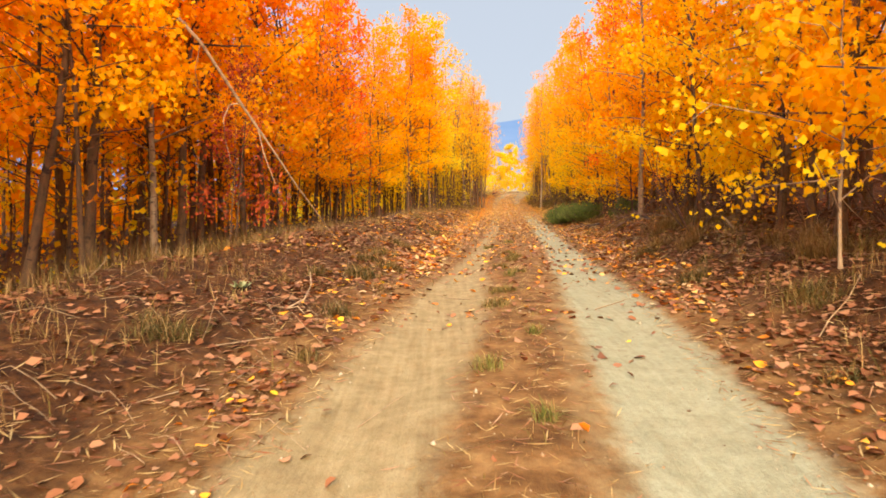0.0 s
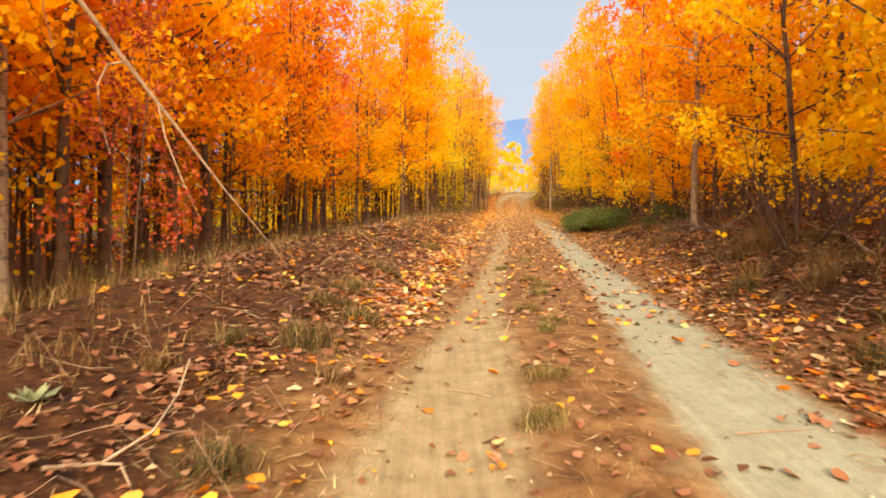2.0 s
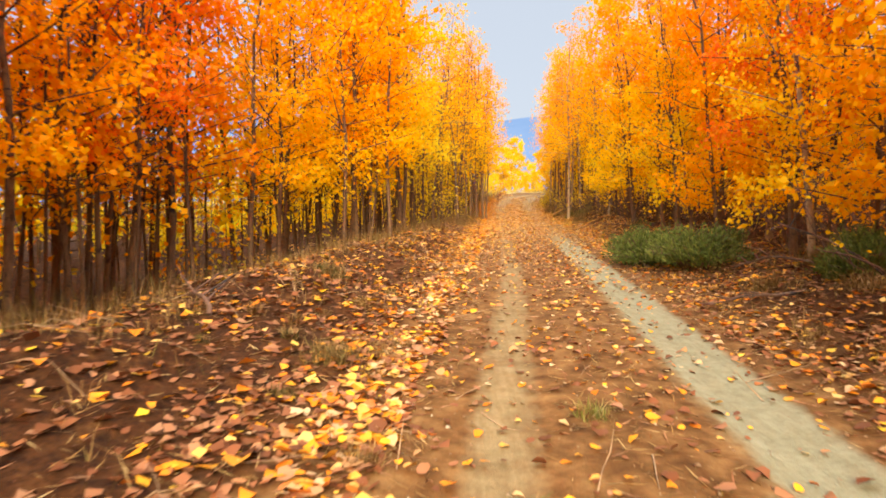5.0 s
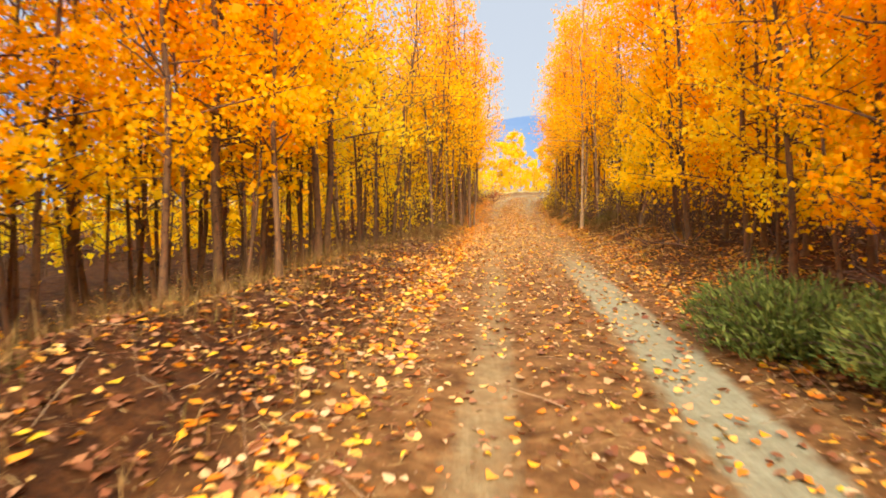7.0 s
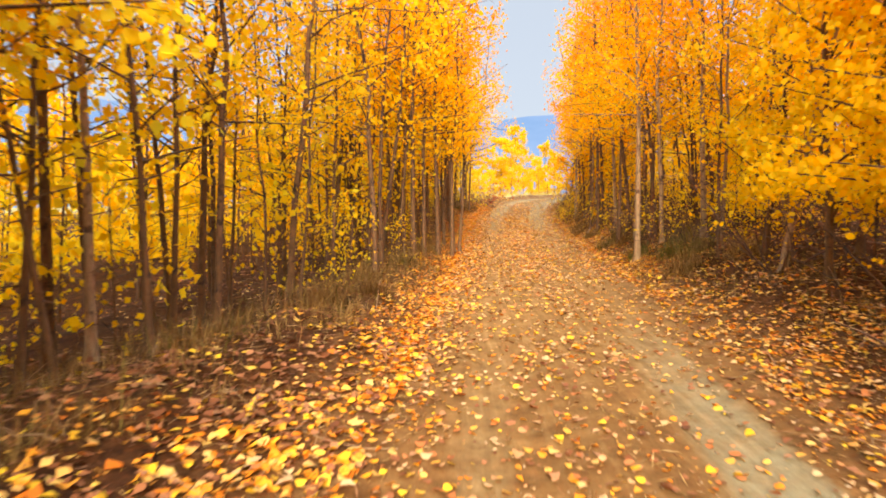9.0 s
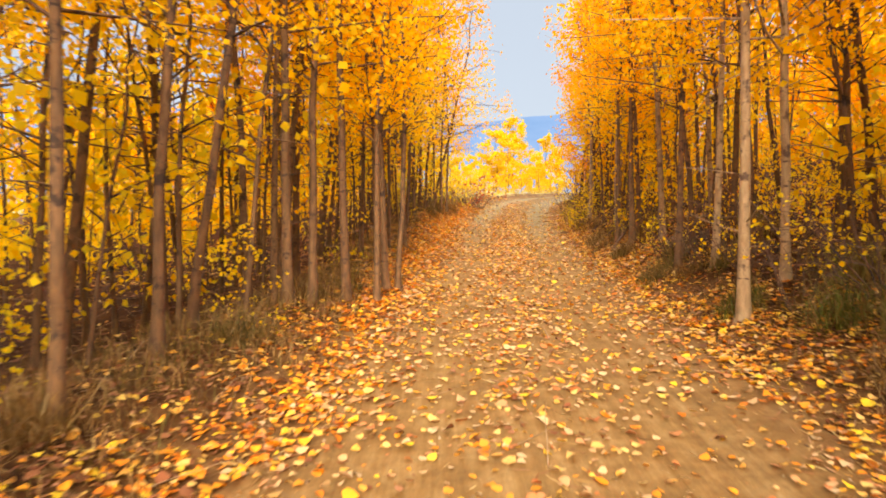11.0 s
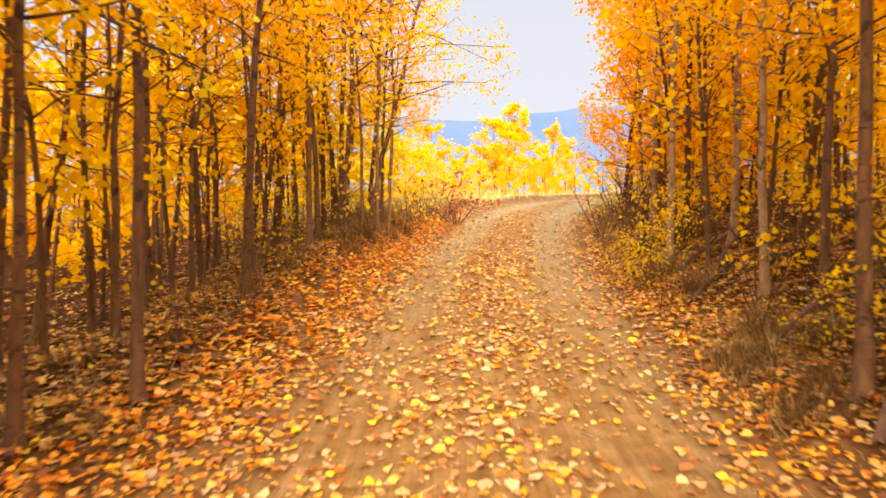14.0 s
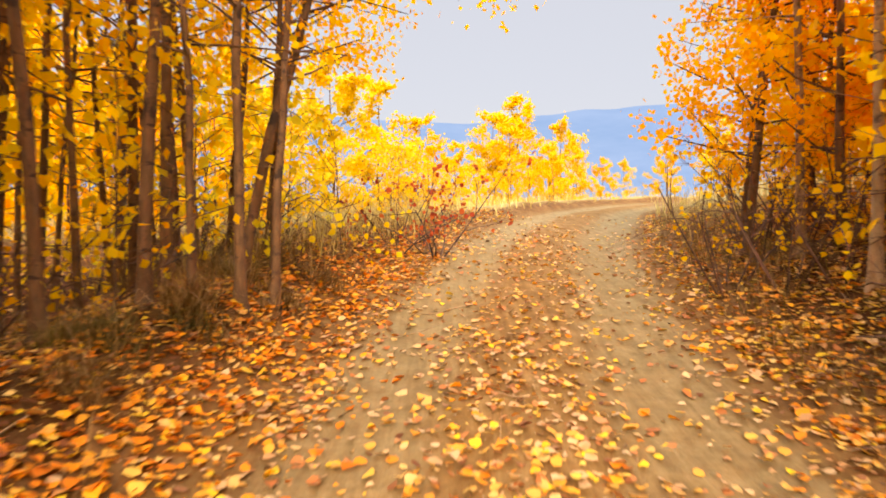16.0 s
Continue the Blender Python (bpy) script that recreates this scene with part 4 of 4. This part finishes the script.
for x, y, r in ((0.22, 3.1, 0.10), (0.40, 2.3, 0.07), (0.54, 5.6, 0.16), (0.43, 4.98, 0.14), (0.87, 7.05, 0.12), (0.74, 6.7, 0.08), (1.02, 9.4, 0.12), (1.05, 8.9, 0.12), (0.95, 8.4, 0.1), (0.78, 10.6, 0.1), (1.25, 11.6, 0.1), (0.6, 3.9, 0.06), (0.72, 7.6, 0.14)):
    grass_tuft(x, y, r, FADED if r > 0.11 else GREEN, "short green-yellow grass tuft on the middle strip", 0.10)
for x, y, r in ((-0.86, 6.0, 0.22), (-0.64, 6.8, 0.15), (-0.84, 4.45, 0.15), (-0.85, 7.8, 0.22), (-0.94, 7.1, 0.2), (-1.6, 3.2, 0.2), (-1.3, 5.9, 0.12), (2.3, 5.3, 0.14), (2.6, 7.6, 0.2), (2.3, 3.6, 0.2), (-0.7, 9.2, 0.2), (-0.2, 12.2, 0.18), (-0.6, 14.4, 0.2)):
    grass_tuft(x, y, r, WEED, "dark withered grass tuft on the bank", 0.17)


_t2 = random.Random(77)
for _ in range(44):
    y = _t2.uniform(0.2, 15)
    u = -_t2.uniform(1.15, 2.5) if _t2.random() < 0.6 else _t2.uniform(1.4, 2.8)
    grass_tuft(u + float(at(ROAD_X, y)), y, _t2.uniform(0.06, 0.13), (STRAW, BROWN_GRASS, WEED)[_t2.randrange(3)], "low withered brown grass tuft on the bank", _t2.uniform(0.06, 0.12))


for _ in range(26):
    y = _t2.uniform(2.5, 15)
    grass_tuft(_t2.uniform(1.8, 2.9) + float(at(ROAD_X, y)), y, _t2.uniform(0.12, 0.22), STRAW, "taller straw-brown grass tuft under the aspens", _t2.uniform(0.18, 0.3))
for _ in range(6):
    y = _t2.uniform(36.5, 38.6)
    grass_tuft(-_t2.uniform(1.55, 2.2) + float(at(ROAD_X, y)), y, _t2.uniform(0.1, 0.2), FADED if _t2.random() < 0.5 else STRAW, "low withered brown grass tuft on the bank", _t2.uniform(0.12, 0.24))


for u, y, r, h, m in ((-1.5, 37.3, 0.13, 0.16, WEED), (-1.62, 36.9, 0.14, 0.18, WEED), (-1.4, 38.1, 0.14, 0.16, STRAW), (-1.4, 38.7, 0.16, 0.2, STRAW), (1.7, 26.6, 0.24, 0.32, STRAW), (2.0, 27.0, 0.26, 0.34, FADED), (1.85, 27.5, 0.22, 0.3, GREEN), (2.2, 28.0, 0.24, 0.34, FADED), (1.6, 28.4, 0.2, 0.26, GREEN), (2.3, 26.2, 0.24, 0.3, STRAW), (1.9, 29.4, 0.2, 0.24, FADED),
                     (-1.75, 25.2, 0.22, 0.22, BROWN_GRASS), (-2.0, 26.2, 0.24, 0.24, BROWN_GRASS), (-1.8, 27.6, 0.2, 0.22, WEED), (-2.1, 24.6, 0.24, 0.24, BROWN_GRASS), (-1.7, 28.9, 0.2, 0.2, BROWN_GRASS), (-1.6, 29.5, 0.18, 0.18, WEED)):
    grass_tuft(u + float(at(ROAD_X, y)), y, r, m, "long straw and faded green grass tuft on the bank", h)


for _ in range(34):
    y = _t2.uniform(29.5, 37)
    grass_tuft(_t2.uniform(1.35, 2.7) + float(at(ROAD_X, y)), y, _t2.uniform(0.12, 0.22), STRAW if _t2.random() < 0.7 else FADED, "ochre withered grass tuft among fallen leaves", _t2.uniform(0.14, 0.28))


# ---- twigs and sticks ----
def build_twigs():
    rng = np.random.default_rng(41)
    tubes = Tubes()
    for _ in range(620):
        y = rng.uniform(-1, 40)
        u = rng.choice((-1, 1)) * rng.uniform(1.0, 4.2) if rng.random() < 0.88 else rng.uniform(-1, 1)
        x = u + float(at(ROAD_X, y))
        L, th = rng.uniform(0.08, 0.5), rng.uniform(0, 6.28)
        s = np.linspace(-0.5, 0.5, 4)
        px, py = x + np.cos(th) * L * s, y + np.sin(th) * L * s + rng.normal(0, 0.02, 4)
        pz = ground_z(px, py) + 0.006 + np.clip(s + 0.5, 0, 1) * rng.choice((0, 0, 0.05, 0.15))
        tubes.add(np.column_stack([px, py, pz]), rng.uniform(0.0015, 0.0045) * np.array((1, 0.9, 0.7, 0.3)), 4)
    for _ in range(380):
        y = rng.uniform(-0.5, 40)
        u = rng.choice((-1, -1, 1)) * rng.uniform(1.2, 3.4)
        x = u + float(at(ROAD_X, y))
        L, th, h = rng.uniform(0.25, 0.6), rng.uniform(0, 6.28), rng.uniform(0.03, 0.2)
        s = np.linspace(0, 1, 6)
        kink = rng.uniform(0.3, 0.7)
        px, py = x + np.cos(th) * L * s, y + np.sin(th) * L * s
        pz = ground_z(px, py) + 0.004 + h * np.where(s < kink, s / kink, (1 - s) / (1 - kink))
        tubes.add(np.column_stack([px, py, pz]), np.linspace(0.0022, 0.001, 6), 3)
    tagged(new("fallen_twigs", tubes.mesh("fallen_twigs", DEADWOOD)), "thin bleached twigs lying on the banks", "twigs", kind="stuff")


build_twigs()


def build_debris():
    """Flat scraps of straw, bark and leaf stalk trodden into the banks."""
    rng = np.random.default_rng(43)
    n = 34000
    y = -1.5 + 36 * rng.random(n) ** 1.5
    a = 0.95 + np.abs(rng.normal(0, 1.1, n))
    u = a * np.where(rng.random(n) < 0.55, -1, 1)
    mid = rng.random(n) < 0.12
    u = np.where(mid, rng.normal(0, 0.22, n), u)
    x = u + at(ROAD_X, y)
    th = rng.uniform(0, 6.283, n)
    tips = np.column_stack([np.cos(th), np.sin(th), rng.normal(0, 0.25, n)])
    across = np.column_stack([-np.sin(th), np.cos(th), rng.normal(0, 0.3, n)])
    v, f = leaf_arrays(np.column_stack([x, y, ground_z(x, y) + rng.uniform(0.003, 0.02, n)]), tips, across, rng.uniform(0.02, 0.13, n), 0.3, 0.075, True)
    m = (rng.random(n) < 0.35).astype(int)
    tagged(new("ground_debris", mesh_of("ground_debris", v, f, [STRAW, LITTER_BROWN], m)), "scraps of straw, stalk and bark trodden into the soil", "debris", kind="stuff")


build_debris()


def build_gravel():
    """Crumbs of dry soil and small stones, thickest beside the wheel tracks."""
    rng = np.random.default_rng(47)
    n = 5200
    y = rng.uniform(-1.5, 41, n)
    a = np.where(rng.random(n) < 0.6, 1.12 + rng.normal(0, 0.16, n), np.where(rng.random(n) < 0.5, rng.uniform(0, 0.4, n), rng.uniform(0, 1.6, n)))
    x = a * rng.choice((-1, 1), n) + at(ROAD_X, y)
    r = 0.004 + 0.012 * rng.random(n) ** 3
    z = ground_z(x, y)
    corners = np.array([(1, 0, 0), (0, 1, 0), (-1, 0, 0), (0, -1, 0), (0, 0, 0.9), (0, 0, -0.9)])
    v = np.column_stack([x, y, z])[:, None] + (corners[None] * rng.uniform(0.6, 1.3, (n, 6, 1)) + rng.normal(0, 0.18, (n, 6, 3))) * r[:, None, None]
    tri = np.array([(0, 1, 4), (1, 2, 4), (2, 3, 4), (3, 0, 4), (1, 0, 5), (2, 1, 5), (3, 2, 5), (0, 3, 5)])
    f = (np.arange(n)[:, None, None] * 6 + tri[None]).reshape(-1, 3)
    m, nn, l, p = material("dry_clod")
    geo = nn.new("ShaderNodeNewGeometry")
    l.new(ramp(nn, l, geo.outputs["Random Per Island"], [(0.0, (0.10, 0.05, 0.02)), (0.5, (0.24, 0.14, 0.06)), (1.0, (0.42, 0.33, 0.20))]), p.inputs["Base Color"])
    p.inputs["Roughness"].default_value = 0.95
    tagged(new("gravel", mesh_of("gravel", v.reshape(-1, 3), f, m)), "small stones and dry soil crumbs along the wheel tracks", "gravel", kind="stuff")


build_gravel()


def fallen_stick(pts, r, words):
    t = Tubes()
    pts = np.asarray(pts, float)
    o = pts[0].copy()
    s = np.linspace(0, 1, len(pts))
    t.add(pts - o, r * (1 - 0.6 * s), 7)
    k = len(pts) // 3
    t.add(np.array([pts[k], pts[k] + (0.1, -0.06, 0.02), pts[k] + (0.17, -0.13, -0.03)]) - o, (r * 0.6, r * 0.45, r * 0.2), 6)
    ob = tagged(new("fallen_stick", t.mesh("fallen_stick", DEADWOOD)), words, "stick")
    ob.location = o


def on_ground(x, y, up=0.0):
    return (x, y, float(ground_z(x, y)) + up)


fallen_stick([on_ground(-1.32, 4.2, 0.01), on_ground(-1.22, 4.36, 0.03), on_ground(-1.13, 4.55, 0.07), on_ground(-1.12, 4.75, 0.13), on_ground(-1.18, 5.0, 0.2)], 0.009, "forked bleached stick lying on the bank's bare soil")


def fallen_branch(x, y, turn, L, seed, mat):
    rng = np.random.default_rng(seed)
    t = Tubes()
    s = np.linspace(0, 1, 8)
    px = x + np.cos(turn) * L * s + np.cumsum(rng.normal(0, 0.02, 8))
    py = y + np.sin(turn) * L * s + np.cumsum(rng.normal(0, 0.02, 8))
    pz = ground_z(px, py) + 0.015 + 0.16 * np.sin(s * 2.6) * rng.uniform(0.3, 1)
    line = np.column_stack([px, py, pz])
    o = line[0].copy()
    t.add(line - o, np.linspace(0.02, 0.006, 8), 6)
    for k in (2, 3, 4, 5, 6):
        a = turn + rng.choice((-1, 1)) * rng.uniform(0.4, 1.0)
        q = rng.uniform(0.2, 0.45)
        tip = line[k] + np.array((math.cos(a) * q, math.sin(a) * q, rng.uniform(-0.02, 0.22)))
        t.add(np.array([line[k], (line[k] + tip) / 2 + rng.normal(0, 0.02, 3), tip]) - o, (0.009, 0.006, 0.002), 5)
    ob = tagged(new("fallen_branch", t.mesh("fallen_branch", mat)), "crooked dead branch with side twigs lying on the bank", "branch", "dead branches")
    ob.location = o


for k, (u, y, a, L) in enumerate(((2.2, 9.2, 0.6, 1.1), (2.5, 11.0, 2.2, 0.9), (2.3, 12.6, 0.9, 1.2), (2.7, 7.4, 1.3, 1.0), (2.0, 13.8, 2.6, 0.8), (2.6, 20.4, 0.8, 1.0), (2.2, 22.0, 2.0, 0.9), (1.9, 31.2, 0.3, 1.0), (2.4, 24.6, 1.1, 1.0), (-2.6, 12.5, 2.0, 0.5), (1.45, 32.4, 0.7, 1.2), (1.5, 33.4, 0.5, 1.3), (1.5, 34.7, 0.8, 1.2), (1.6, 35.5, 0.3, 1.1), (1.5, 36.7, 1.0, 1.0), (2.6, 9.9, 2.4, 1.2), (2.9, 12.0, 0.4, 1.1), (2.5, 14.4, 2.0, 1.2), (2.3, 10.4, 1.8, 0.9))):
    fallen_branch(u + float(at(ROAD_X, y)), y, a, L, 300 + k, DEADWOOD if k in (3, 7) else TWIG)


def leaning_branch():
    ob = thing("broken_branch", "long bleached dead branch leaning from a tree to the bank", "branch")
    t = Tubes()
    line = np.array([(-2.78, 6.02, 2.36), (-2.62, 6.2, 2.17), (-2.34, 6.64, 1.63), (-2.1, 6.98, 1.2), (-1.86, 7.35, 0.75), (-1.66, 7.65, 0.42), (-1.49, 7.89, 0.12)])
    t.add(line, (0.020, 0.019, 0.017, 0.013, 0.009, 0.006, 0.004), 8)
    part("stem", t.mesh("stem", DEADWOOD), ob)
    for pts, r in (([(-2.34, 6.64, 1.63), (-2.46, 6.62, 1.60), (-2.52, 6.6, 1.45), (-2.5, 6.6, 1.2), (-2.44, 6.62, 0.95)], 0.009), ([(-2.2, 6.84, 1.38), (-2.14, 6.85, 1.1), (-2.04, 6.9, 0.8), (-1.92, 6.95, 0.5)], 0.009), ([(-2.62, 6.2, 2.17), (-2.72, 6.3, 1.9), (-2.7, 6.4, 1.6)], 0.006)):
        q = Tubes()
        q.add(np.array(pts), r * np.linspace(1, 0.25, len(pts)), 6)
        part("side_twig", q.mesh("side_twig", DEADWOOD), ob)


leaning_branch()
aspen("pole", 0, "crimson", -2.62, 7.3, 0.52, 30, (0, 3), False, 0.04, "small sapling with dark crimson leaves by the dead branch")
aspen("young", 0, "crimson", -2.62, 7.1, 0.62, 10, (0, 4), False, 0.04, "small sapling with dark crimson leaves by the dead branch")


def mullein(x, y):
    rng = np.random.default_rng(3)
    n = 13
    th = np.arange(n) * 2.4
    el = np.where(np.arange(n) < 7, 0.35, 1.0)
    tips = np.column_stack([np.cos(th), np.sin(th), el])
    across = np.column_stack([-np.sin(th), np.cos(th), 0 * th])
    size = np.where(np.arange(n) < 7, 0.12, 0.09) * rng.uniform(0.8, 1.1, n)
    pos = tips / np.linalg.norm(tips, axis=1)[:, None] * size[:, None] * 0.5 + (0, 0, 0.02)
    ob = tagged(new("rosette_plant", leaves_mesh("rosette_plant", pos, tips, across, size, ROSETTE, 1.0, 0.45)), "pale grey-green leaf rosette growing on the bank", "plant")
    ob.location = on_ground(x, y)


mullein(-1.69, 4.7)


# ---- bushes ----
def juniper(x, y, rx, ry, h, seed):
    rng = np.random.default_rng(seed)
    ob = thing("juniper_bush", "low spreading dark green juniper beside the wheel track", "bush")
    t, places, ways = Tubes(), [], []
    for k in range(330):
        th, q = rng.uniform(0, 6.283), math.sqrt(rng.random())
        lump = 0.5 + 0.85 * float(rough(np.array(math.cos(th) * q * 2.6 + 5), np.array(math.sin(th) * q * 2.6 + 9), seed))
        end = np.array((math.cos(th) * rx * q, math.sin(th) * ry * q, h * (1.1 - 0.65 * q ** 4) * lump))
        start = end * (0.35, 0.35, 0.0) + (0, 0, 0.02)
        s = np.linspace(0, 1, 4)[:, None]
        line = start + (end - start) * s + np.array((0, 0, 0.12)) * h * np.sin(s * 3.14)
        t.add(line, (0.007, 0.005, 0.004, 0.002), 3)
        for j in range(34):
            f = rng.uniform(0.35, 1.05)
            d = (end - start) / np.linalg.norm(end - start)
            places.append(start + (end - start) * f + rng.normal(0, 0.035, 3))
            ways.append(d + rng.normal(0, 0.5, 3) + (0, 0, 0.3))
    n = len(places)
    part("stem_tangle", t.mesh("stem_tangle", TWIG), ob)
    part("foliage", leaves_mesh("foliage", np.array(places), np.array(ways), unit(rng, n), rng.uniform(0.035, 0.085, n), NEEDLE, 0.5, 0.26, True), ob)
    ob.location = on_ground(x, y, -0.03)


juniper(3.6, 17.6, 0.66, 0.8, 0.46, 51)
juniper(3.78, 16.3, 0.66, 0.7, 0.4, 52)
juniper(4.3, 13.9, 0.42, 0.4, 0.36, 53)

_shrubs = {}


def shrub_meshes(seed, h, spread, leaves, palette):
    rng = np.random.default_rng(seed)
    t, P = Tubes(), []

    def grow(p, d, L, r, depth):
        s = np.linspace(0, 1, 4)[:, None]
        line = p + d * L * s + rng.normal(0, 0.22, 3) * L * s ** 2
        t.add(line, r * (1 - 0.55 * s[:, 0]), 3)
        P.append(line[2:])
        if depth < 3:
            for _ in range((3, 2, 1)[depth]):
                q = rng.uniform(0.35, 1.0)
                nd = d + rng.normal(0, 0.55, 3)
                grow(line[0] + (line[-1] - line[0]) * q, nd / np.linalg.norm(nd), L * rng.uniform(0.4, 0.65), r * 0.5, depth + 1)
    for k in range(6):
        a = k * 1.05 + rng.normal(0, 0.3)
        d = np.array((math.cos(a) * spread, math.sin(a) * spread, 1.0))
        grow(np.array((math.cos(a) * 0.06, math.sin(a) * 0.06, 0)), d / np.linalg.norm(d), h * rng.uniform(0.5, 0.75), 0.011, 0)
    pts = np.concatenate(P)
    pos = pts[rng.integers(0, len(pts), leaves)] + rng.normal(0, 0.03, (leaves, 3))
    return t.mesh("stem_tangle", TWIG), leaves_mesh("leaves", pos, unit(rng, leaves) + (0, 0, -0.5), unit(rng, leaves), rng.uniform(0.03, 0.06, leaves), LEAF[palette], 1.0)


def shrub(x, y, h, spread=0.8, leaves=40, palette="gold", turn=0.0, words="tangled dark bare-stemmed shrub on the bank", variant=0):
    key = (variant, spread, leaves, palette)
    if key not in _shrubs:
        _shrubs[key] = shrub_meshes(70 + variant, 1.0, spread, leaves, palette)
    ob = thing("bare_shrub", words, "shrub", "shrubs on the bank")
    part("stem_tangle", _shrubs[key][0], ob)
    part("foliage", _shrubs[key][1], ob)
    ob.matrix_basis = pose(*on_ground(x, y, -0.03), 0, 0, turn) @ Matrix.Scale(h, 4)


_s = random.Random(8)
for _ in range(46):
    y = _s.uniform(1.5, 26)
    u = 2.2 + 2.2 * _s.random()
    shrub(u + float(at(ROAD_X, y)), y, _s.uniform(0.7, 1.35), 0.9, 30, "gold", _s.uniform(0, 360), variant=_s.randrange(3))
for _ in range(7):
    y = _s.uniform(25, 33)
    u = 1.75 + 1.4 * _s.random()
    shrub(u + float(at(ROAD_X, y)), y, _s.uniform(0.4, 0.7), 0.9, 25, "gold", _s.uniform(0, 360), "bare-stemmed shrub with a few yellow leaves", _s.randrange(3))
for _ in range(15):
    y = _s.uniform(26, 37)
    shrub(1.65 + 1.0 * _s.random() + float(at(ROAD_X, y)), y, _s.uniform(0.4, 0.8), 0.6, 20, "gold", _s.uniform(0, 360), "thin dark shrub stems among fallen leaves", _s.randrange(3))
for u, y, h in ((2.1, 27.4, 0.75), (2.5, 28.0, 0.9), (1.9, 28.9, 0.6), (2.4, 29.2, 0.8), (2.0, 30.2, 0.55), (2.5, 31.0, 0.8), (1.9, 32.6, 0.6), (2.4, 33.6, 0.8)):
    shrub(u + float(at(ROAD_X, y)), y, h, 0.9, 90, "yellow", _s.uniform(0, 360), "dark-stemmed shrub with small yellow leaves on the bank", _s.randrange(3))
for _ in range(10):
    y = _s.uniform(35.5, 40)
    shrub(-2.0 - 0.9 * _s.random() + float(at(ROAD_X, y)), y, _s.uniform(0.4, 0.8), 0.7, 20, "amber", _s.uniform(0, 360), "thin dark shrub stems among fallen leaves", _s.randrange(3))
for x, y, h in ((5.5, 38.7, 0.9), (5.7, 38.3, 0.9), (5.85, 38.0, 0.8), (5.95, 39.1, 0.85), (6.1, 38.8, 0.8), (6.3, 38.6, 0.8), (6.4, 39.8, 0.9), (6.2, 39.5, 0.8)):
    shrub(x, y, h, 0.6, 60, "gold", _s.uniform(0, 360), "arching dark-stemmed shrub at the bend", 1)
for x, y, h in ((3.45, 40.4, 1.05), (3.1, 40.2, 0.8)):
    shrub(x, y, h, 0.8, 150, "crimson", _s.uniform(0, 360), "dark shrub with withered crimson leaves at the bend", 2)
for _ in range(14):
    y = _s.uniform(37.4, 40.2)
    aspen("shoot", _s.randrange(2), "gold" if _s.random() < 0.6 else "amber", float(at(ROAD_X, y)) + _s.uniform(2.0, 3.3), y, _s.uniform(0.8, 1.3), _s.uniform(0, 360))
for x, y, s in ((2.0, 37.3, 0.9), (1.7, 38.2, 1.1), (2.3, 38.8, 1.0), (1.5, 39.4, 1.2), (2.7, 39.4, 0.9), (2.0, 40.4, 1.2), (1.0, 40.8, 1.4), (5.0, 35.5, 0.36), (5.15, 35.7, 0.42), (4.95, 35.85, 0.3), (5.3, 35.5, 0.4), (5.5, 35.9, 0.45)):
    aspen("shoot", _s.randrange(2), "yellow", x, y, s, _s.uniform(0, 360))
